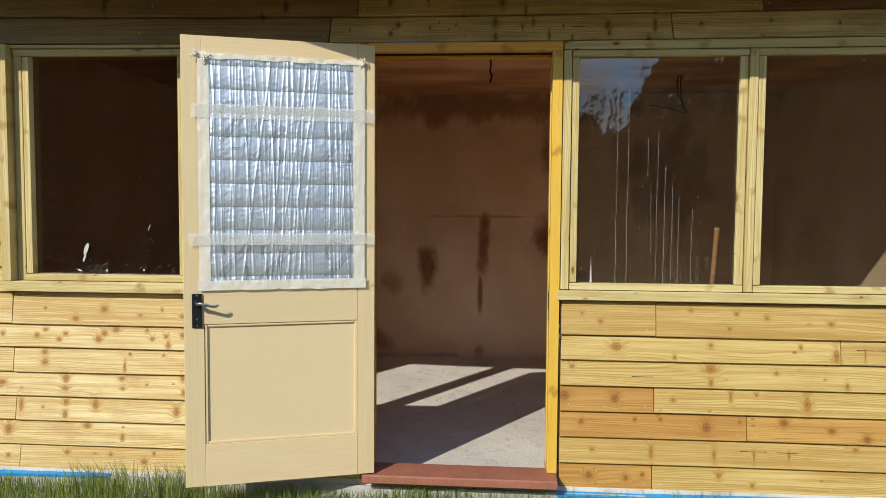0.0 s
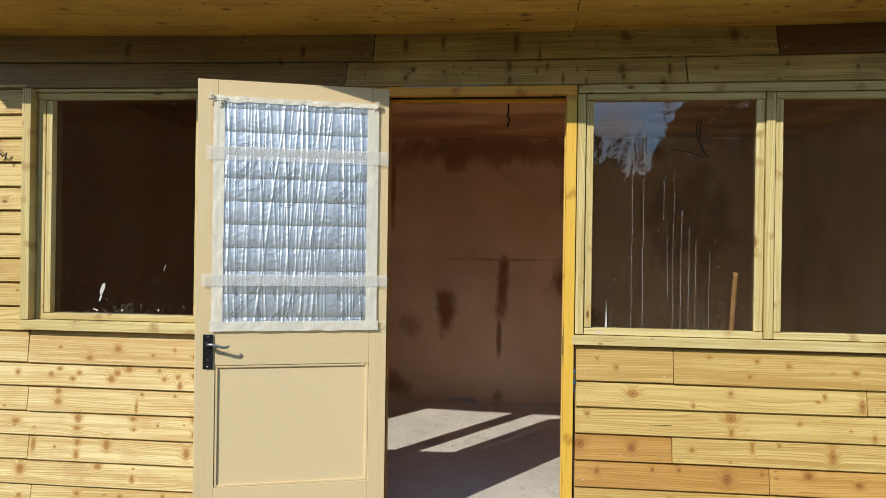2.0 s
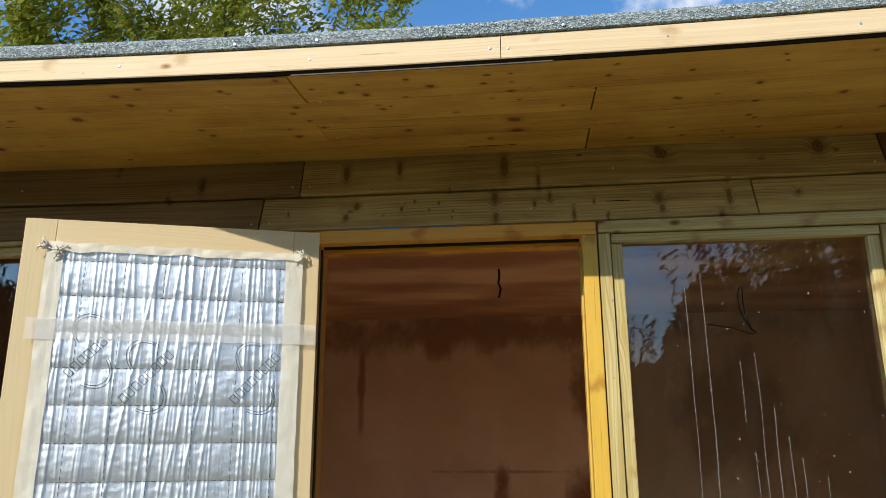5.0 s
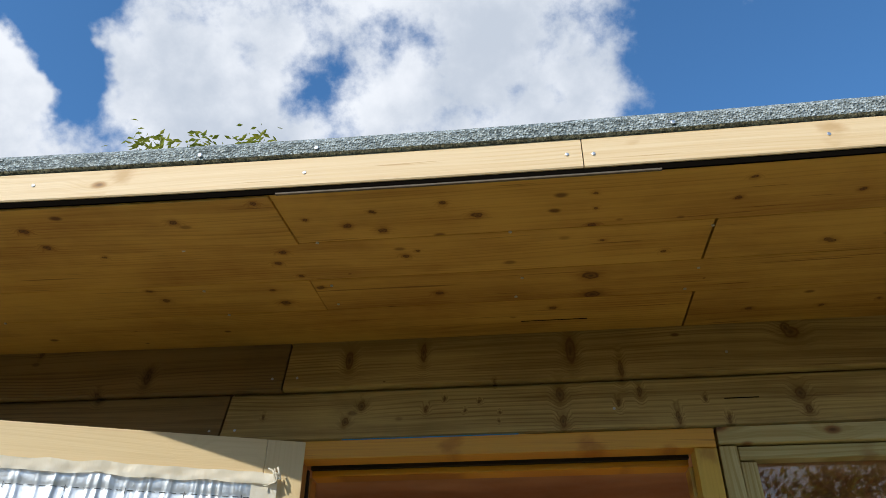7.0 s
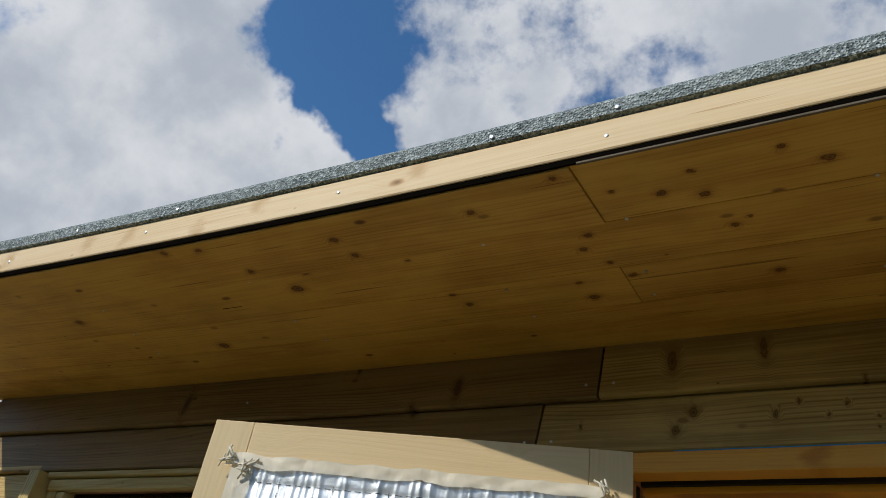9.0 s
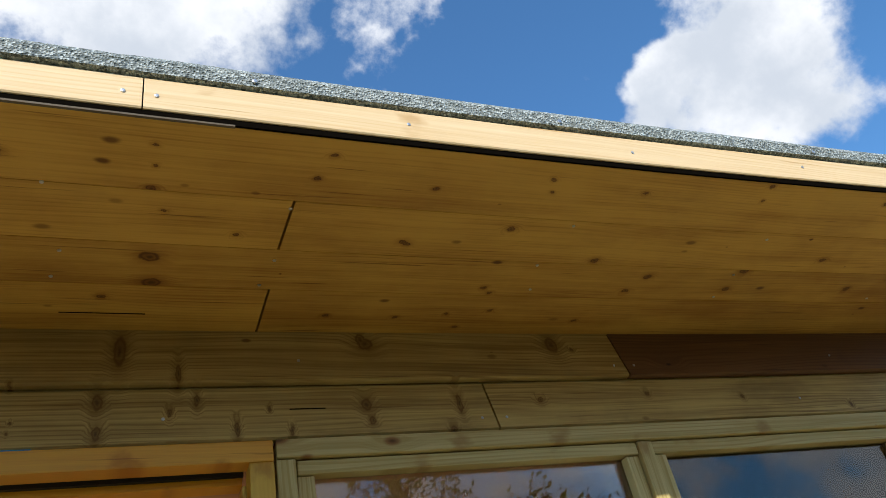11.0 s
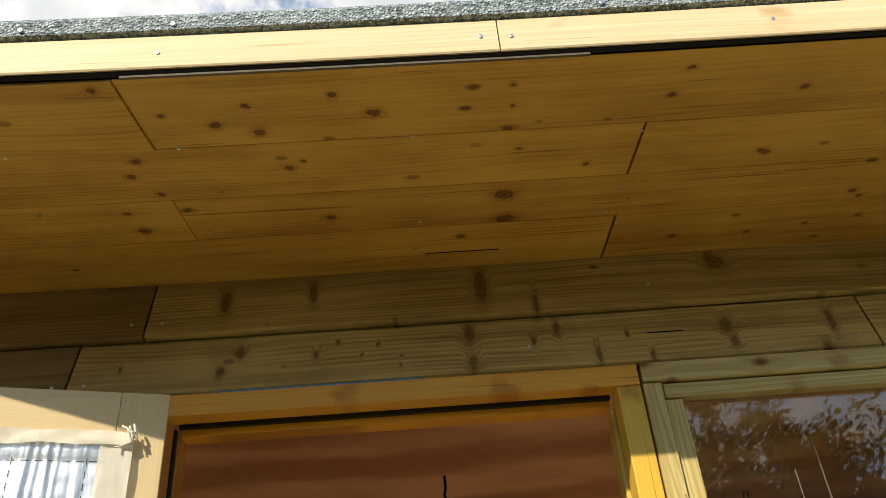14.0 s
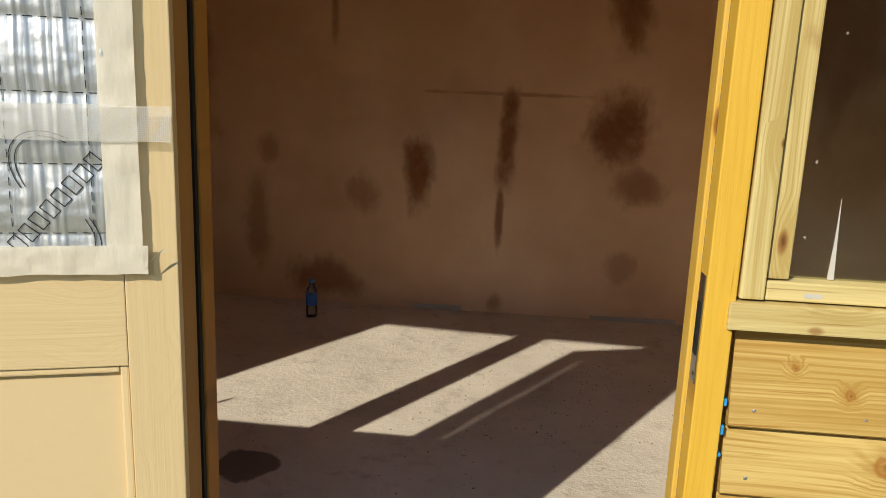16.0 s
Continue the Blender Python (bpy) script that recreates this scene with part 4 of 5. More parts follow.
def felt_sheet():
    prof = [(-0.578, 2.3385), (-0.5880, 2.341), (-0.5900, 2.366), (-0.585, 2.377), (-0.568, 2.382), (-0.3, 2.383), (3.2, 2.32), (3.2, 2.30), (-0.570, 2.3385)]
    bm = bmesh.new()
    rows = []
    n = 240
    for i in range(n + 1):
        x = RX0 + (RX1 - RX0) * i / n
        k = 0.0035 * noise.noise((x * 3.1, 0.0, 0.7)) + 0.0008 * noise.noise((x * 60.0, 0.4, 0.0)) - 0.004 * math.exp(-((x - 0.55) / 0.006) ** 2)
        rows.append([bm.verts.new((x, y + (0.3 * k if y < 0 else 0), z + (k if z > 2.35 else 0))) for y, z in prof])
    m = len(prof)
    for a, b in zip(rows, rows[1:]):
        for j in range(m):
            bm.faces.new((a[j], a[(j + 1) % m], b[(j + 1) % m], b[j]))
    bm.faces.new(rows[0])
    bm.faces.new(rows[-1][::-1])
    return bm


part("felt", felt_sheet(), FELT, roof, "grey-green gritty mineral felt")
for a, b in ((RX0, 0.5905), (0.5925, RX1)):
    part("batten", extrude_x([(-0.5735, 2.2735), (-0.5785, 2.2735), (-0.5803, 2.276), (-0.5803, 2.336), (-0.5785, 2.338), (-0.5735, 2.338)], a, b, wander=0.003), FASCIA_WOOD, roof, "pale planed softwood batten")
for x in (-2.0, -1.45, -0.95, -0.42, 0.1, 0.565, 0.61, 1.0, 1.45, 1.9, 2.4, 2.8):
    ob = new("nail", spike)
    ob.parent = roof
    ob.matrix_local = pose(x, -0.5808, 2.306 + rng.uniform(-0.008, 0.008), 90)
for x in (-1.75, -1.2, -0.86, -0.1, 0.12, 0.75, 1.3, 1.95, 2.5):
    ob = new("clout_nail", spike)
    ob.parent = roof
    ob.matrix_local = pose(x, -0.5905, 2.350, 90) @ Matrix.Scale(1.25, 4)

# ---- windows ----
def window(name, x0, x1, label):
    return holder(name, label, "window", "structure")


def member(name, parent, x0, x1, y0, y1, z0, z1, upright, bevel=0.003, label=""):
    g = 0.0012
    return part(name, box(x0 + g, x1 - g, y0, y1, z0 + g, z1 - g, bevel), FRAME_Z if upright else FRAME_X, parent, label)


def pane(parent, x0, x1, z0, z1, y=0.024, material=GLASS):
    ob = part("pane", box(x0, x1, y, y + 0.004, z0, z1), material, parent, "dusty glass pane")
    ob.visible_shadow = False
    return ob


def drips(parent, rows, y=0.0225):
    for x, z0, z1, w in rows:
        bm = bmesh.new()
        n = 14
        left, right = [], []
        for i in range(n + 1):
            f = i / n
            z = z1 + (z0 - z1) * f
            ww = w * (0.5 + 0.6 * abs(noise.noise((x * 50, z * 22, 0.2)))) * (1.0 if f < 0.9 else 1.15)
            sway = 0.004 * noise.noise((x * 9, z * 6, 1.7))
            left.append(bm.verts.new((x - ww + sway, y, z)))
            right.append(bm.verts.new((x + ww + sway, y, z)))
        for i in range(n):
            bm.faces.new((left[i], right[i], right[i + 1], left[i + 1]))
        bmesh.ops.solidify(bm, geom=bm.faces[:], thickness=0.0006)
        part("drip", bm, STREAK, parent, "dried water streak")


STREAK = film_material("dried_streak", (0.62, 0.58, 0.52), 0.62)

w1 = window("window_1", 0.86, 1.69, "fixed treated-timber window with streaked dusty glass")
member("head", w1, 0.862, 2.648, -0.016, 0.03, 1.971, 2.0105, False)
member("head_bead", w1, 0.901, 1.689, -0.004, 0.03, 1.940, 1.9705, False)
member("jamb", w1, 0.861, 0.900, -0.013, 0.08, 0.872, 1.9705, True)
member("bead", w1, 0.9005, 0.936, -0.002, 0.0235, 0.904, 1.9395, True)
member("bead", w1, 1.651, 1.687, -0.001, 0.0235, 0.904, 1.9395, True)
member("bottom_bead", w1, 0.9005, 1.687, -0.006, 0.044, 0.871, 0.9035, False)
member("sill", w1, 0.846, 2.723, -0.022, 0.08, 0.824, 0.8705, False)
pane(w1, 0.93, 1.657, 0.899, 1.944)
drips(w1, [(1.115, 0.90, 1.80, 0.0016), (1.165, 0.90, 1.84, 0.0018), (1.275, 1.05, 1.32, 0.0014), (1.30, 0.90, 1.60, 0.0014), (1.335, 0.90, 1.44, 0.0018),
           (1.37, 0.92, 1.36, 0.0016), (1.40, 0.90, 1.30, 0.0016), (1.46, 0.90, 1.25, 0.0016), (1.255, 1.40, 1.58, 0.0012)])
bm = extrude_x([(0.002, 0.904), (0.012, 0.904), (0.0092, 0.965), (0.0066, 1.03), (0.0052, 0.965)], 0.0215, 0.0232)
bmesh.ops.transform(bm, matrix=Matrix(((0, 1, 0, 0.997), (1, 0, 0, 0), (0, 0, 1, 0), (0, 0, 0, 1))), verts=bm.verts)
part("paint_mark", bm, PAINT, w1, "white paint dribble")
part("paint_mark", box(0.958, 0.985, -0.0066, -0.0055, 0.879, 0.886, 0.0004), PAINT, w1, "pale paint smear on the bottom bead")

w2 = window("window_2", 1.69, 2.72, "fixed treated-timber window with plain dusty glass")
member("post", w2, 1.6885, 1.7295, -0.010, 0.08, 0.872, 1.9705, True)
member("bead", w2, 1.7305, 1.765, -0.001, 0.0235, 0.904, 1.9395, True)
member("head_bead", w2, 1.7305, 2.60, -0.004, 0.03, 1.940, 1.9705, False)
member("bead", w2, 2.525, 2.565, 0.004, 0.0235, 0.904, 1.9395, True)
member("bead", w2, 2.566, 2.612, -0.004, 0.06, 0.904, 1.9395, True)
member("bottom_bead", w2, 1.7305, 2.64, -0.006, 0.044, 0.871, 0.9035, False)
member("jamb", w2, 2.650, 2.722, -0.026, 0.02, 0.871, 2.0105, True)
member("jamb_lining", w2, 2.613, 2.649, 0.0, 0.08, 0.871, 1.9705, True)
pane(w2, 1.757, 2.535, 0.899, 1.944)
drips(w2, [(2.33, 1.2, 1.7, 0.0014)])



def specks(parent, x0, x1, z0, z1, y, count, seed):
    """Dried dirt spots scattered over a pane."""
    rg = random.Random(seed)
    bm = bmesh.new()
    for _ in range(count):
        x, z = rg.uniform(x0, x1), z0 + (z1 - z0) * rg.random() ** 1.3
        r = rg.choice((0.0012, 0.0016, 0.002, 0.0028))
        rim = [bm.verts.new((x + r * rg.uniform(0.6, 1.1) * math.cos(a), y, z + r * rg.uniform(0.7, 1.5) * math.sin(a))) for a in (0.0, 1.05, 2.1, 3.14, 4.2, 5.25)]
        tip = bm.verts.new((x, y - 0.0005, z))
        for a, b in zip(rim, rim[1:] + rim[:1]):
            bm.faces.new((a, b, tip))
    return tagged(part("specks", bm, STREAK, parent, "pale dried dirt specks on the glass"), kind="stuff")


specks(w1, 0.95, 1.64, 0.91, 1.90, 0.0232, 70, 31)
specks(w2, 1.78, 2.52, 0.92, 1.75, 0.0232, 45, 32)

w3 = window("window_3", -1.845, -0.9, "fixed treated-timber window with dark dusty glass")
member("jamb", w3, -1.845, -1.796, -0.040, 0.02, 0.875, 2.009, True)
member("head", w3, -1.795, -0.080, -0.012, 0.03, 1.994, 2.0105, False)
member("head_board", w3, -1.790, -0.080, 0.001, 0.03, 1.962, 1.9935, False)
member("jamb_lining", w3, -1.7955, -1.751, 0.012, 0.08, 0.875, 1.9935, True)
member("bead", w3, -1.7505, -1.716, 0.012, 0.052, 0.909, 1.9615, True)
member("bead", w3, -0.972, -0.940, 0.012, 0.052, 0.909, 1.9615, True)
member("bottom_bead", w3, -1.7505, -0.082, 0.004, 0.052, 0.876, 0.9085, False)
member("sill", w3, -1.848, -0.08, -0.034, 0.08, 0.824, 0.8755, False)
pane(w3, -1.722, -0.966, 0.904, 1.966, 0.053, GLASS_DARK)
for x, z, w, h in ((-1.465, 1.03, 0.010, 0.032), (-1.475, 0.985, 0.005, 0.02), (-1.50, 0.925, 0.014, 0.004), (-1.36, 0.925, 0.004, 0.006), (-1.17, 0.93, 0.004, 0.006), (-1.14, 1.14, 0.0015, 0.02)):
    part("paint_mark", lathe([(0.4, 0.0), (1.0, 0.1), (1.0, 0.5), (0.5, 0.6)], (0, 0, 0), 10), PAINT, w3, "pale splash on the glass").matrix_local = Matrix.LocRotScale((x, 0.0526, z), Euler((radians(90), radians(20), 0)), (w, h, 0.0008))

w4 = window("window_4", -0.9, -0.05, "fixed treated-timber window behind the open door")
member("post", w4, -0.9395, -0.861, -0.008, 0.08, 0.877, 1.9615, True)
member("bead", w4, -0.8605, -0.828, 0.012, 0.052, 0.909, 1.9615, True)
member("bead", w4, -0.112, -0.081, 0.012, 0.052, 0.909, 1.9615, True)
specks(w3, -1.71, -0.98, 0.91, 1.5, 0.0522, 45, 33)
pane(w4, -0.834, -0.106, 0.904, 1.966, 0.053, GLASS_DARK)

part("membrane_scrap", box(2.628, 2.647, -0.006, -0.001, 1.978, 1.998, 0.001), BLUE, w2, "scrap of blue membrane")


def bow(x, y, z):
    """The eaves line rises a little towards both ends of the building, the roof's outer edge more than the wall."""
    return (0.005 + 0.007 * max(0.0, min(1.0, -y / 0.57))) * (x - 0.5) ** 2 * max(0.0, min(1.0, (z - 1.9) / 0.36))


for owner in (front, soffit, roof, w1, w2, w3, w4):
    seen = set()
    for ob in owner.children:
        if ob.name.startswith(("nail", "clout_nail", "paint_mark")):
            ob.location.z += bow(*ob.location)
        elif ob.data.name not in seen:
            seen.add(ob.data.name)
            bm = bmesh.new()
            bm.from_mesh(ob.data)
            left, right = min(v.co.x for v in bm.verts), max(v.co.x for v in bm.verts)
            for k in range(-8, 11):
                if left + 0.02 < 0.3 * k < right - 0.02 and len(bm.verts) < 900:
                    bmesh.ops.bisect_plane(bm, geom=bm.verts[:] + bm.edges[:] + bm.faces[:], dist=1e-5, plane_co=(0.3 * k, 0, 0), plane_no=(1, 0, 0))
            for v in bm.verts:
                v.co.z += bow(*v.co)
            bm.to_mesh(ob.data)
            bm.free()

# ---- doorway ----
frame_ob = holder("door_1", "orange-varnished softwood door frame with a rebate", "door frame", "structure")
part("head", box(-0.078, 0.858, -0.014, 0.034, 1.967, 2.009, 0.003), VARNISH_X, frame_ob)
part("head_stop", box(-0.016, 0.808, 0.046, 0.092, 1.946, 1.998, 0.003), VARNISH_X, frame_ob)
part("head_seal", box(-0.016, 0.808, 0.0345, 0.0455, 1.960, 1.999), SEAL, frame_ob, "black rubber seal")
part("jamb", box(0.812, 0.858, -0.014, 0.034, 0.001, 1.9665, 0.003), VARNISH_Z, frame_ob)
part("jamb_stop", box(0.807, 0.858, 0.046, 0.092, 0.001, 1.9455, 0.003), VARNISH_Z, frame_ob)
part("seal", box(0.815, 0.858, 0.0345, 0.0455, 0.001, 1.959), GREY_SEAL, frame_ob, "grey seal strip")
# hinge side uses the varnish with shade mixed into its colour
part("jamb", box(-0.078, -0.024, -0.014, 0.034, 0.001, 1.9665, 0.003), VARNISH_SHADE, frame_ob, "hinge jamb, its varnish darkened as shade")
part("jamb_stop", box(-0.078, -0.016, 0.046, 0.092, 0.001, 1.9455, 0.003), VARNISH_SHADE, frame_ob, "hinge jamb, its varnish darkened as shade")
part("seal", box(-0.078, -0.0205, 0.0345, 0.0455, 0.001, 1.959), SEAL, frame_ob, "black rubber seal")
# added strip: closes the gap that let sun past the hinge edge
part("hinge_strip", box(-0.032, -0.0235, -0.044, -0.0145, 0.002, 1.96, 0.002), VARNISH_SHADE, frame_ob, "added strip that keeps sun out behind the hinge edge")
for z, h in ((0.702, 0.012), (0.655, 0.016), (0.612, 0.006)):
    part("membrane_scrap", box(0.8585, 0.8645, -0.009, 0.0, z - h / 2, z + h / 2, 0.001), BLUE, frame_ob, "scrap of blue membrane")
part("membrane_strip", box(0.06, 0.45, -0.010, 0.02, 2.0095, 2.0118), BLUE, frame_ob, "blue membrane showing over the head")
keep = part("keep_plate", box(0.8095, 0.8118, -0.008, 0.020, 0.728, 0.905, 0.0008), CHROME, frame_ob, "worn steel lock keep")
part("keep_box", box(0.8075, 0.8093, -0.006, 0.014, 0.775, 0.86, 0.0006), SEAL, keep, "black keep opening")
for z in (0.742, 0.892):
    part("screw", lathe([(0.003, 0.0), (0.0042, 0.0006), (0.003, 0.0012)], (0, 0, 0), 10), CHROME, keep).matrix_local = pose(0.8094, 0.004, z, 0, -90)
part("threshold", extrude_x([(-0.098, -0.046), (-0.102, -0.042), (-0.102, -0.012), (-0.096, -0.006), (0.03, 0.0005), (0.06, 0.0005), (0.06, -0.046)], -0.054, 0.856), SILL_RED, frame_ob, "red-brown scuffed timber threshold")

# ---- door leaf ----
LEAF_W, LEAF_H, LEAF_T = 0.84, 1.981, 0.044
door = holder("door", "open cream-primed half-glazed door, its opening covered with taped foil", "door", m=pose(0.003, -0.086, 0.001, 0, 0, -161.565))


def dbox(name, u0, u1, z0, z1, mat, y0=-LEAF_T, y1=0.0, bevel=0.002, label="", parent=None):
    return part(name, box(u0, u1, y0, y1, z0, z1, bevel), mat, parent or door, label)


dbox("stile", 0.0, 0.0785, 0.0, LEAF_H, LEAF_Z)
dbox("stile", 0.7545, LEAF_W, 0.0, LEAF_H, LEAF_Z)
dbox("top_rail", 0.079, 0.754, 1.885, LEAF_H, LEAF_X)
dbox("middle_rail", 0.079, 0.754, 0.727, 0.915, LEAF_X)
dbox("bottom_rail", 0.079, 0.754, 0.0, 0.190, LEAF_X)
dbox("panel", 0.0795, 0.7535, 0.1905, 0.7265, PANEL, -0.03, -0.013, 0.0)
dbox("moulding", 0.0795, 0.0925, 0.1905, 0.7265, LEAF_Z, -0.0125, -0.004, 0.003)
dbox("moulding", 0.742, 0.7535, 0.1905, 0.7265, LEAF_Z, -0.0125, -0.004, 0.003)
dbox("moulding", 0.0935, 0.741, 0.715, 0.7265, LEAF_X, -0.0125, -0.004, 0.003)
dbox("moulding", 0.0935, 0.741, 0.1905, 0.201, LEAF_X, -0.0125, -0.004, 0.003)


def sheet(u0, u1, z0, z1, nu, nz, height, ragged=0.0, seed=0.0):
    """A thin wavy sheet on the door's face."""
    bm = bmesh.new()
    rows = []
    for i in range(nu + 1):
        row = []
        for k in range(nz + 1):
            fu, fz = i / nu, k / nz
            u, z = u0 + (u1 - u0) * fu, z0 + (z1 - z0) * fz
            du = ragged * noise.noise((z * 14, seed, fu * 0.7)) if i in (0, nu) else 0.0
            dz = ragged * noise.noise((u * 14, seed + 5, fz * 0.7)) if k in (0, nz) else 0.0
            row.append(bm.verts.new((u + du, height(u, z), z + dz)))
        rows.append(row)
    for i in range(nu):
        for k in range(nz):
            bm.faces.new((rows[i][k], rows[i + 1][k], rows[i + 1][k + 1], rows[i][k + 1]))
    return bm


wr = random.Random(11)
STRINGS = [(wr.uniform(0.08, 0.73), wr.gauss(0.0, 0.075), wr.uniform(0.0018, 0.0042), wr.uniform(0.0008, 0.0024)) for _ in range(46)]


def foil_height(u, z):
    f = ((z - 0.94) / 0.102) % 1.0
    h = 0.004 + 0.0036 * math.sin(f ** 0.75 * math.pi) ** 0.7
    for u0, lean, w, a in STRINGS:
        c = u0 + lean * (z - 1.4) + 0.006 * noise.noise((u0 * 30, z * 4, 0))
        h += a * math.exp(-((u - c) / w) ** 2)
    return h + 0.0010 * noise.noise((u * 26, z * 9, 2.0)) + 0.0010 * noise.noise((u * 40, z * 75, 4.0))


foil = part("foil_sheet", sheet(0.070, 0.736, 0.910, 1.892, 240, 200, foil_height), FOIL, door, "wrinkled silver insulation foil", True)


def flat_strip(points, width, lift=0.0012):
    """A printed line that lies on the foil."""
    bm = bmesh.new()
    prev = None
    for i, (u, z) in enumerate(points):
        a = points[max(i - 1, 0)]
        b = points[min(i + 1, len(points) - 1)]
        du, dz = b[0] - a[0], b[1] - a[1]
        s = math.hypot(du, dz) or 1.0
        nu, nz = -dz / s * width / 2, du / s * width / 2
        row = [bm.verts.new((u + k * nu, foil_height(u + k * nu, z + k * nz) + lift, z + k * nz)) for k in (-1, 1)]
        if prev:
            bm.faces.new((prev[0], prev[1], row[1], row[0]))
        prev = row
    return bm


def merge(bms):
    out = bmesh.new()
    for b in bms:
        me = bpy.data.meshes.new("tmp")
        b.to_mesh(me)
        b.free()
        out.from_mesh(me)
        bpy.data.meshes.remove(me)
    return out


def line(a, b, n=10):
    return [(a[0] + (b[0] - a[0]) * i / n, a[1] + (b[1] - a[1]) * i / n) for i in range(n + 1)]


def print_mark(cu, cz):
    """A plain printed mark: two arcs and a slanted row of outlined bars."""
    out = []
    along, across = (-math.cos(radians(48)), math.sin(radians(48))), (math.sin(radians(48)), math.cos(radians(48)))
    for k in range(8):
        s = (k - 3.5) * 0.0235
        w, h = 0.0075, 0.0125
        pts = [(-w, -h), (w, -h), (w, h), (-w, h), (-w, -h)]
        pts = [(cu + (s + a) * along[0] + b * across[0], cz + (s + a) * along[1] + b * across[1]) for a, b in pts]
        out += [flat_strip(line(p, q, 3), 0.0016) for p, q in zip(pts, pts[1:])]
    for sign in (-1, 1):
        for rad in (1.0, 0.88):
            arc = []
            for i in range(13):
                t = radians(20 + 140 * i / 12)
                a, b = sign * 0.035 + 0.052 * rad * math.cos(t) * 1.0, sign * (0.022 + 0.075 * rad * math.sin(t))
                arc.append((cu + a * along[0] + b * across[0], cz + a * along[1] + b * across[1]))
            out.append(flat_strip(arc, 0.0014))
    return out


marks = []
for cu, cz in ((0.665, 1.60), (0.47, 1.53), (0.17, 1.53), (0.665, 1.01), (0.45, 0.985), (0.165, 0.985)):
    part("print", merge([b for b in print_mark(min(cu, 0.62) if cu > 0.6 else cu, cz)]), INK, foil, "black outlined print")
dashes = []
for i in range(6):
    u = 0.115 + 0.11 * i
    z = 0.93
    while z < 1.87:
        dashes.append(flat_strip(line((u, z), (u, z + 0.012), 2), 0.0012))
        z += 0.020
for k in range(10):
    z = 0.94 + 0.102 * k
    u = 0.08
    while u < 0.72:
        dashes.append(flat_strip(line((u, z), (u + 0.012, z), 2), 0.0012))
        u += 0.020
part("dash_lines", merge(dashes), INK, foil, "fine dashed grid print")


def tape_height(seed, lift, amp=0.0025):
    return lambda u, z: lift + amp * (0.5 + noise.noise((u * 22 + seed, z * 22, seed))) + amp * 0.6 * noise.noise((u * 60, z * 60, seed))


part("masking_film", sheet(0.048, 0.099, 0.885, 1.905, 8, 110, tape_height(1, 0.0095), 0.0015, 1.0), TAPE, door, "creased cream masking film", True)
part("masking_film", sheet(0.724, 0.772, 0.880, 1.905, 8, 110, tape_height(2, 0.0095), 0.002, 2.0), TAPE, door, "creased cream masking film", True)
part("masking_film", sheet(0.040, 0.780, 0.878, 0.921, 90, 8, tape_height(3, 0.0118), 0.003, 3.0), TAPE, door, "creased cream masking film", True)
part("masking_film", sheet(0.050, 0.785, 1.884, 1.908, 90, 8, tape_height(4, 0.0118, 0.004), 0.007, 4.0), TAPE, door, "creased cream masking film", True)
for cu, cz in ((0.055, 1.895), (0.785, 1.905), (0.735, 1.88)):
    bits = []
    for _ in range(6):
        a = wr.uniform(0, 6.28)
        p = Vector((cu + wr.uniform(-0.012, 0.012), 0.014, cz + wr.uniform(-0.014, 0.014)))
        pts = [p + Vector((math.cos(a) * t, wr.uniform(0.0, 0.008), math.sin(a) * t)) for t in (-0.013, -0.005, 0.004, 0.013)]
        bits.append(rod(pts, wr.uniform(0.0012, 0.0028), 6))
    part("film_twist", merge(bits), TAPE, door, "bunched twist of masking film", True)
bm = bmesh.new()
bm.faces.new([bm.verts.new(p) for p in ((0.05, 0.016, 0.885), (0.018, 0.022, 0.918), (0.008, 0.026, 0.917), (0.03, 0.016, 0.905))])
bmesh.ops.solidify(bm, geom=bm.faces[:], thickness=0.0006)
part("film_flap", bm, TAPE, door, "loose flap of masking film")
part("scrim_tape", sheet(0.002, 0.800, 1.629, 1.690, 60, 5, tape_height(6, 0.0145, 0.001), 0.002, 6.0), SCRIM, door, "band of white mesh joint tape", True)
part("scrim_tape", sheet(0.002, 0.815, 1.076, 1.128, 60, 5, tape_height(7, 0.0145, 0.001), 0.002, 7.0), SCRIM, door, "band of white mesh joint tape", True)

handle = part("handle_plate", box(0.763, 0.805, 0.0, 0.008, 0.714, 0.864, 0.0025), BLACK, door, "black metal lever handle plate")
part("boss", lathe([(0.013, 0.0), (0.013, 0.012), (0.009, 0.016), (0.009, 0.034)], (0, 0, 0), 16), BLACK, handle).matrix_local = pose(0.784, 0.008, 0.823, -90)
part("lever", rod([(0.784, 0.040, 0.823), (0.765, 0.047, 0.824), (0.74, 0.050, 0.818), (0.715, 0.050, 0.811), (0.70, 0.048, 0.812), (0.692, 0.045, 0.818)], 0.0072, 10, taper=0.75), CHROME, handle, "shiny dark metal lever", True)
part("keyhole", lathe([(0.0045, 0.0), (0.0045, 0.001)], (0, 0, 0), 12), CHROME, handle).matrix_local = pose(0.784, 0.008, 0.752, -90)
for z in (0.722, 0.856):
    part("screw", lathe([(0.003, 0.0), (0.0034, 0.0008), (0.002, 0.0014)], (0, 0, 0), 10), CHROME, handle).matrix_local = pose(0.784, 0.008, z, -90)


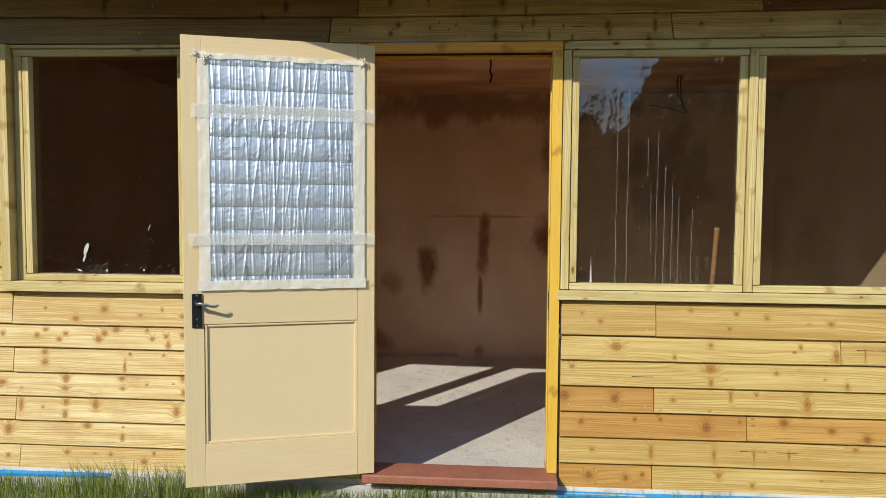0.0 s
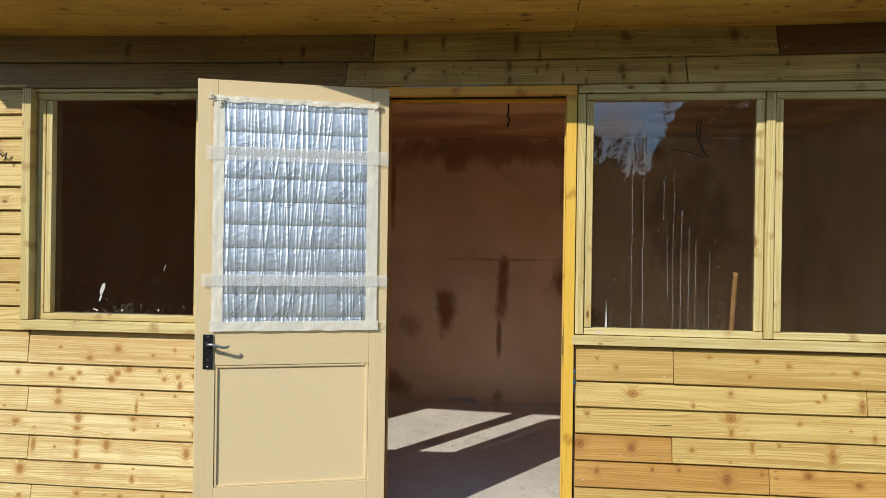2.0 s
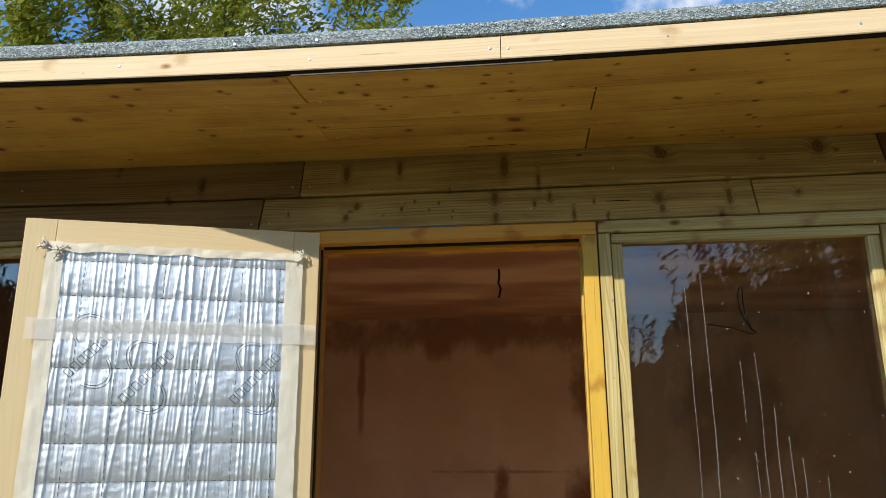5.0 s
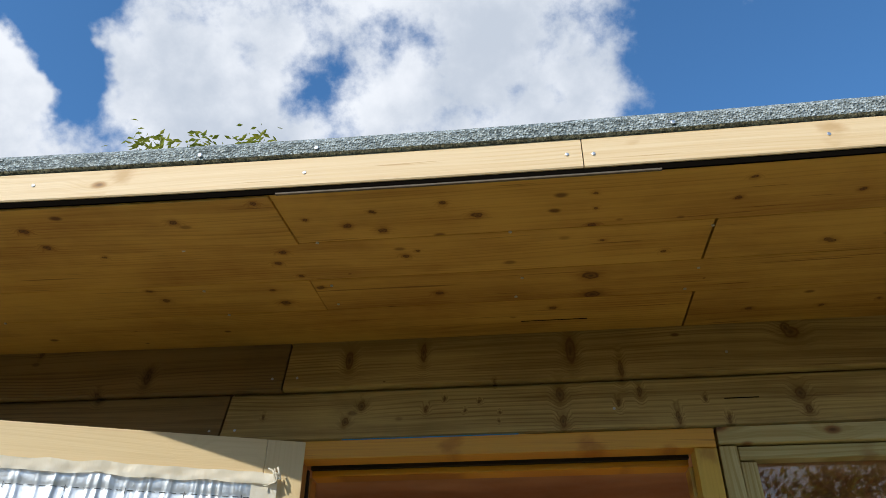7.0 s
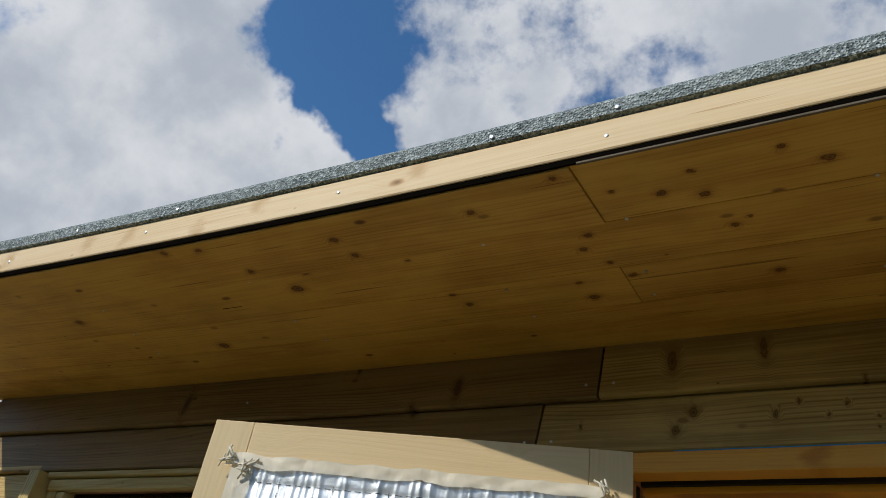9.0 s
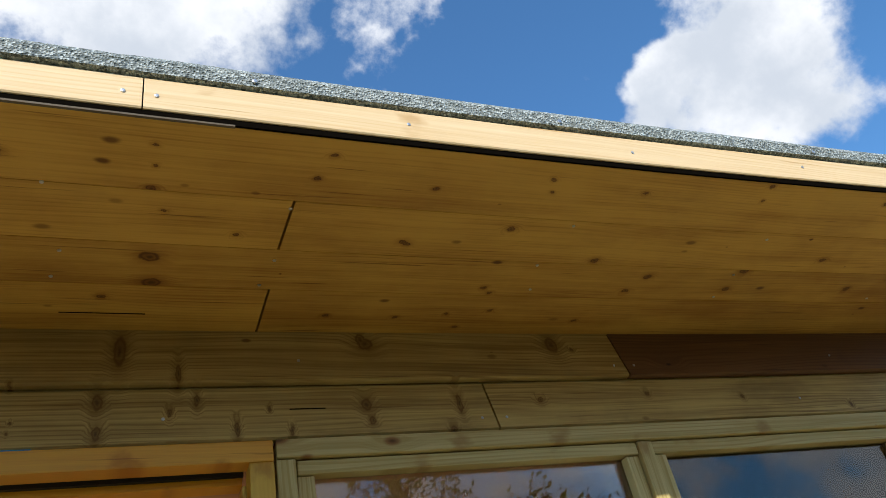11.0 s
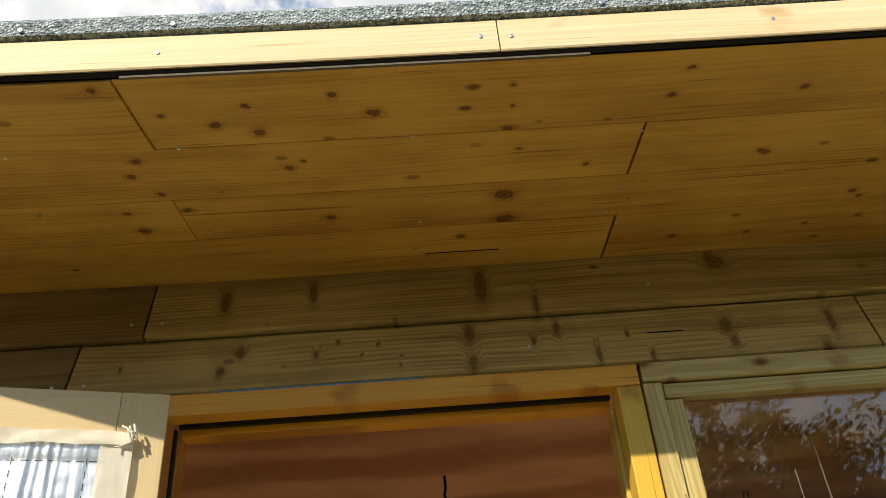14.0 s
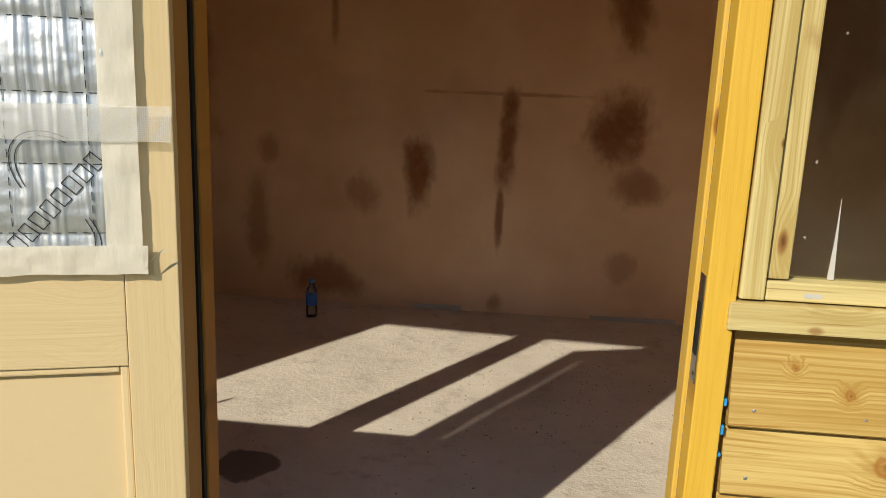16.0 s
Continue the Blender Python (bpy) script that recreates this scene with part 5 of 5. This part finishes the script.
# ---- inside ----
def bottle():
    ob = holder("water_bottle", "clear plastic water bottle with a blue label on the floor", "bottle", m=pose(-0.572, 2.655, FLOOR_Z + 0.001))
    part("body", lathe([(0.028, 0.0), (0.031, 0.006), (0.031, 0.05), (0.029, 0.055), (0.031, 0.06), (0.031, 0.13), (0.026, 0.155), (0.013, 0.178), (0.0125, 0.19)], (0, 0, 0), 20), CLEAR, ob, "clear plastic", True)
    part("label", lathe([(0.0316, 0.068), (0.0318, 0.07), (0.0318, 0.124), (0.0316, 0.126)], (0, 0, 0), 20), plain("blue_label", (0.03, 0.14, 0.5), 0.4), ob, "blue paper label", True)
    part("cap", lathe([(0.0145, 0.19), (0.015, 0.192), (0.015, 0.205), (0.013, 0.208)], (0, 0, 0), 16), plain("blue_cap", (0.05, 0.2, 0.55), 0.4), ob, "blue screw cap")


bottle()
stick = thing("wooden_handle", rod([(1.565, 0.30, FLOOR_Z), (1.58, 0.22, 0.4), (1.592, 0.155, 0.85), (1.600, 0.118, 1.15), (1.6005, 0.1165, 1.163)], 0.0125, 12), STICK_WOOD, "worn orange-brown wooden tool handle leaning by the window", "tool handle", smooth=True)
thing("ceiling_wire", rod([(0.504, 1.47, CEIL_Z + 0.002), (0.506, 1.47, 2.17), (0.500, 1.472, 2.14), (0.512, 1.475, 2.11), (0.506, 1.47, 2.08), (0.500, 1.468, 2.063)], 0.0055, 8), WIRE, "short black cable end hanging from the ceiling", "cable", smooth=True)
loop = merge([rod([(1.86, 2.1, CEIL_Z + 0.002), (1.845, 2.1, 2.17), (1.85, 2.1, 2.08), (1.88, 2.1, 2.0), (1.91, 2.1, 1.955)], 0.004, 6),
              rod([(1.875, 2.1, CEIL_Z + 0.002), (1.87, 2.1, 2.14), (1.875, 2.1, 2.05), (1.90, 2.1, 1.97), (1.93, 2.1, 1.945), (1.90, 2.1, 1.94), (1.80, 2.1, 1.975), (1.66, 2.1, 2.0)], 0.0035, 6)])
thing("hanging_cable", loop, WIRE, "looped black cable hanging inside the window", "cable", smooth=True)
for x, m in ((2.86, 1), (-2.05, -1)):
    thing("outdoor_wire", rod([(x - 0.045, 0.002, 1.86), (x - 0.04, -0.02, 1.855), (x, -0.03, 1.81), (x + 0.05, -0.035, 1.75), (x + 0.09, -0.03, 1.72), (x + 0.10, -0.025, 1.70)] if m > 0 else
                              [(x - 0.06, -0.02, 1.80), (x - 0.09, -0.03, 1.83), (x - 0.05, -0.03, 1.85), (x - 0.02, -0.02, 1.82), (x, 0.002, 1.80), (x + 0.03, -0.03, 1.76), (x + 0.10, -0.03, 1.68), (x + 0.12, -0.028, 1.70), (x + 0.11, -0.03, 1.66)], 0.0035, 6), WIRE, "short dark cable end poking out of the cladding", "cable", smooth=True)

def floor_debris():
    """Crumbs of plaster and grit swept about the floor."""
    rg = random.Random(6)
    bm = bmesh.new()
    for _ in range(620):
        x, y = rg.uniform(-1.6, 2.2), rg.uniform(0.25, 2.9)
        if rg.random() < 0.5:
            x, y = rg.gauss(0.75, 0.35), rg.gauss(1.75, 0.35)
        s = rg.uniform(0.0012, 0.0045)
        c = Vector((x, y, FLOOR_Z + s * 0.5))
        tops = [bm.verts.new(c + Vector((math.cos(a) * s * rg.uniform(0.7, 1.6), math.sin(a) * s, -s * 0.5))) for a in (0.3, 2.2, 4.1)]
        tip = bm.verts.new(c + Vector((0, 0, s * rg.uniform(0.3, 0.9))))
        for i in range(3):
            bm.faces.new((tops[i], tops[(i + 1) % 3], tip))
    return thing("floor_debris", bm, plain("brown_grit", (0.16, 0.12, 0.09), 0.9, grain=0.3), "scattered brown grit and plaster crumbs on the floor", "debris", "stuff")


floor_debris()
for x0, x1 in ((-0.05, 0.22), (0.95, 1.42)):
    thing("trim_plaster_edge", extrude_x([(BACK - 0.012, FLOOR_Z + 0.001), (BACK - 0.008, FLOOR_Z + 0.022), (BACK - 0.001, FLOOR_Z + 0.034), (BACK - 0.001, FLOOR_Z + 0.001)], x0, x1, wander=0.02), SLAB, "pale crumbled plaster along the wall foot", "plaster", "structure")

# ---- garden ----
def ground_sheet():
    bm = bmesh.new()
    xs = [-400, -60, -20, -8, -4, -2.4, -1, 0, 1, 2, 3.1, 6, 12, 40, 400]
    ys = [-400, -60, -20, -10, -6, -3, -2, -1, -0.4, -0.031, 3.2, 8, 20, 60, 400]
    grid = [[bm.verts.new((x, y, -0.168 + (0.02 * noise.noise((x * 0.7, y * 0.7, 0.0)) if abs(x) < 30 and abs(y) < 30 else 0))) for y in ys] for x in xs]
    for i in range(len(xs) - 1):
        for k in range(len(ys) - 1):
            bm.faces.new((grid[i][k], grid[i + 1][k], grid[i + 1][k + 1], grid[i][k + 1]))
    return bm


thing("ground", ground_sheet(), LAWN, "rough lawn in front of the garden room", "lawn", "structure")


def grass():
    rg = random.Random(2)
    verts, faces = [], []
    for _ in range(26000):
        y = -0.035 - 2.6 * rg.random() ** 1.8
        x = rg.uniform(-2.6, 3.2)
        clump = noise.noise((x * 2.2, y * 2.2, 3.0))
        if clump < -0.25 and rg.random() < 0.8:
            continue
        h = (0.042 + 0.066 * rg.random()) * (1.0 + 0.7 * clump)
        if y > -0.25:
            h *= 1.25 + 1.1 * math.exp(-((x + 1.15) / 0.3) ** 2)
        a, lean = rg.uniform(0, 6.28), rg.uniform(0.1, 0.7) * h
        w = rg.uniform(0.0012, 0.0026)
        z = -0.172
        ux, uy = math.cos(a), math.sin(a)
        b = len(verts)
        verts += [(x - uy * w, y + ux * w, z), (x + uy * w, y - ux * w, z), (x + ux * lean * 0.4 + uy * w * 0.7, y + uy * lean * 0.4 - ux * w * 0.7, z + h * 0.6), (x + ux * lean * 0.4 - uy * w * 0.7, y + uy * lean * 0.4 + ux * w * 0.7, z + h * 0.6), (x + ux * lean, min(y + uy * lean, -0.032), z + h)]
        faces += [(b, b + 1, b + 2, b + 3), (b + 3, b + 2, b + 4)]
    me = bpy.data.meshes.new("grass")
    me.from_pydata(verts, [], faces)
    me.materials.append(BLADE)
    return tagged(new("grass", me), "uneven tufts of green grass by the slab", "grass", kind="stuff")


grass()


def tree(name, base, height, spread, leaves, size, material, seed, label, category="tree", bare=0.3, trunk_r=0.16):
    """A tapered trunk with forking limbs, and leaves in loose clumps at the twigs."""
    rg = random.Random(seed)
    ob = holder(name, label, category, m=pose(*base))
    bms, tips = [], []

    def grow(p, way, length, r, depth):
        pts = [p]
        for _ in range(3):
            way = (way + Vector((rg.uniform(-0.22, 0.22), rg.uniform(-0.22, 0.22), rg.uniform(-0.05, 0.14)))).normalized()
            pts.append(pts[-1] + way * length / 3)
        bms.append(rod(pts, r, 6 if depth < 2 else 4, taper=0.62))
        if depth >= 3:
            tips.extend(pts[1:])
        if depth == 5:
            return
        for _ in range((rg.choice((2, 3, 3)) if depth < 4 else 2) if depth else 5):
            a = rg.uniform(0, 6.28)
            out = Vector((math.cos(a), math.sin(a), 0)) * spread
            grow(pts[rg.choice((2, 3, 3))], (way * rg.uniform(0.6, 1.1) + out * rg.uniform(0.5, 1.0)).normalized(), length * rg.uniform(0.62, 0.82), r * 0.55, depth + 1)

    grow(Vector((0, 0, -0.1)), Vector((0, 0, 1)), height * bare, trunk_r, 0)
    top = max(t.z for t in tips)
    k = height / top
    trunk = merge(bms)
    bmesh.ops.scale(trunk, vec=(k, k, k), verts=trunk.verts)
    part("trunk", trunk, BARK, ob, "dark forking trunk and limbs")
    verts, faces = [], []
    for _ in range(leaves):
        t = rg.choice(tips) * k
        c = t + Vector((rg.gauss(0, 1), rg.gauss(0, 1), rg.gauss(0, 1))) * height * 0.013
        n = Vector((rg.gauss(0, 1), rg.gauss(0, 1), rg.gauss(0, 1))).normalized()
        u = n.orthogonal().normalized()
        v = n.cross(u)
        s = size * rg.uniform(0.6, 1.3)
        b = len(verts)
        verts += [c - u * s, c + v * s * 0.42 + n * s * 0.12, c + u * s, c - v * s * 0.42 + n * s * 0.12]
        faces.append((b, b + 1, b + 2, b + 3))
    me = bpy.data.meshes.new("crown")
    me.from_pydata([tuple(p) for p in verts], [], faces)
    me.materials.append(material)
    crown = new("crown", me)
    crown.parent = ob
    return ob


tree("tree", (-4.8, 11.2, -0.2), 11.8, 0.8, 60000, 0.07, SPRING_LEAF, 5, "tall broad tree in fresh yellow-green spring leaf", bare=0.34)


# for the solid lumps added inside the shrubs
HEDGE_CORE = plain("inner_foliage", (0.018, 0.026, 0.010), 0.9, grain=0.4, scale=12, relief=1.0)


def shrub(x, y, width, height, seed, leaves=14000):
    """A dense evergreen: short stems and a lumpy mass of long leaves with shoots standing out of its top."""
    rg = random.Random(seed)
    ob = holder("shrub", "dense dark evergreen shrub across the lawn", "shrub", m=pose(x, y, -0.2))
    stems = [rod([(rg.uniform(-0.3, 0.3), rg.uniform(-0.2, 0.2), -0.1), (rg.uniform(-0.5, 0.5), 0, height * 0.4), (rg.uniform(-0.8, 0.8), 0, height * 0.8)], 0.05, 6, taper=0.3) for _ in range(6)]
    part("stem", merge(stems), BARK, ob, "dark stems")
    # added solid lump: blocks the sky that would show between the leaves
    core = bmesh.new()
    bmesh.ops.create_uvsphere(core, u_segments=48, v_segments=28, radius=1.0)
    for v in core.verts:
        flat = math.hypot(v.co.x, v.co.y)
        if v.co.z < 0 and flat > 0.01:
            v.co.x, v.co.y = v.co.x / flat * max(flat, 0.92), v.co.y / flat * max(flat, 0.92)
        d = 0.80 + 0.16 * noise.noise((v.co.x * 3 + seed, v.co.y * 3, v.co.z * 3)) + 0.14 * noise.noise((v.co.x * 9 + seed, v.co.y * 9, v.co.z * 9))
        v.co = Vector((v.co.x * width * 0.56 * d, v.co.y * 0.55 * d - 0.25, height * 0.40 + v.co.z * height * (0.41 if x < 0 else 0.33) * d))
    part("inner_foliage", core, HEDGE_CORE, ob, "solid dark lump added to block sky between the leaves", True)
    verts, faces = [], []

    def leaf(c, n, s):
        u = n.orthogonal().normalized()
        v = n.cross(u)
        b = len(verts)
        verts.extend([c - u * s, c + v * s * 0.36, c + u * s, c - v * s * 0.36])
        faces.append((b, b + 1, b + 2, b + 3))

    for _ in range(leaves):
        a, f = rg.uniform(-1, 1), rg.random() ** 0.7
        top = height * (0.86 + 0.16 * noise.noise((a * 2.1, seed * 3.7, 0.0)) + 0.10 * noise.noise((a * 7.0, seed, 5.0))) * (1 - 0.22 * abs(a) ** 3)
        c = Vector((a * width / 2, 0.75 * (0.3 + 0.7 * (1 - f * f)) * rg.uniform(-0.6, 1.0) + 0.15 * rg.gauss(0, 1), top * f))
        leaf(c, Vector((rg.gauss(0, 0.8), rg.gauss(0.6, 0.8), rg.gauss(0, 0.8))).normalized(), rg.uniform(0.06, 0.12))
    for _ in range(26):
        a = rg.uniform(-0.95, 0.95)
        base = Vector((a * width / 2, rg.uniform(-0.3, 0.4), height * 0.78))
        way = Vector((rg.uniform(-0.3, 0.3), rg.uniform(-0.2, 0.2), 1))
        for k in range(22):
            p = base + way * (0.045 * k) * (height / 4)
            leaf(p + Vector((rg.uniform(-0.07, 0.07), rg.uniform(-0.07, 0.07), 0)), Vector((rg.gauss(0, 0.6), rg.gauss(0, 0.6), rg.gauss(0.7, 0.5))).normalized(), rg.uniform(0.05, 0.10))
    me = bpy.data.meshes.new("crown")
    me.from_pydata([tuple(p) for p in verts], [], faces)
    me.materials.append(HEDGE_LEAF)
    crown = new("crown", me)
    crown.parent = ob


for i, (x, y, w, h) in enumerate(((-12.5, -7.5, 3.6, 4.8), (-9.4, -8.6, 3.8, 5.4), (-6.4, -9.4, 3.8, 5.7), (-3.4, -9.8, 3.8, 5.0), (-0.5, -10.0, 3.6, 4.0),
                                  (2.0, -10.0, 3.0, 3.4), (4.6, -9.8, 3.6, 4.8), (6.1, -10.4, 3.2, 4.9), (7.6, -9.4, 3.8, 4.9), (10.8, -8.8, 3.8, 4.0), (14.0, -8.0, 3.8, 3.8))):
    shrub(x, y, w, h, 20 + i)
tree("birch_tree", (6.0, -12.0, -0.2), 7.2, 0.7, 7000, 0.06, SPRING_LEAF, 15, "slender tree with thin yellow-green spring leaf", bare=0.36, trunk_r=0.1)


def neighbour():
    """The brick gable of the next house, over the end of the roof."""
    turn = Matrix(((0.45, 0.89, 0, 13.55), (-0.89, 0.45, 0, 4.35), (0, 0, 1, -0.2), (0, 0, 0, 1)))
    ob = holder("house", "red-brown brick house gable with a clay tile roof", "house", m=turn)
    part("wall", box(0.0, 6.0, 0.02, 5.0, 0.0, 9.1), MORTAR, ob, "mortar-jointed brick wall")
    rg = random.Random(3)
    verts, faces = [], []
    for row in range(120):
        z = 0.2 + row * 0.075
        if z > 9.0:
            break
        if z < 4.0:
            continue
        for k in range(14):
            x = k * 0.225 - (0.11 if row % 2 else 0.0)
            x0, x1 = max(x, 0.0), x + 0.215
            y = rg.uniform(-0.004, 0.004)
            b = len(verts)
            verts += [(p, q, r) for p in (x0, x1) for q in (y, 0.03) for r in (z, z + 0.065)]
            faces += [tuple(b + i for i in q) for q in ((0, 1, 3, 2), (4, 6, 7, 5), (0, 4, 5, 1), (0, 2, 6, 4), (1, 5, 7, 3))]
    me = bpy.data.meshes.new("brickwork")
    me.from_pydata(verts, [], faces)
    me.materials.append(BRICK)
    bricks = tagged(new("brickwork", me), "weathered red-brown bricks", kind="stuff")
    bricks.parent = ob
    roof_part = part("roof", extrude_x([(-0.14, 9.1), (-0.14, 9.2), (5.0, 9.3), (5.0, 9.1)], -0.16, 6.0), TILE, ob, "clay tile roof edge")
    tiles = [box(-0.17 + 0.17 * k, -0.01 + 0.17 * k, -0.2, 0.25, 9.2 + 0.012 * (k % 2), 9.235 + 0.012 * (k % 2), 0.006) for k in range(18)]
    for b in tiles:
        part("tile", b, TILE, roof_part)
    part("bargeboard", box(-0.05, -0.002, -0.08, 0.05, 4.9, 9.1, 0.006), BARK, ob, "dark edge board")
    part("gutter", rod([(-0.10, -0.1, 5.2), (-0.10, 0.6, 5.2)], 0.06, 10), GUTTER, ob, "grey gutter end")


neighbour()
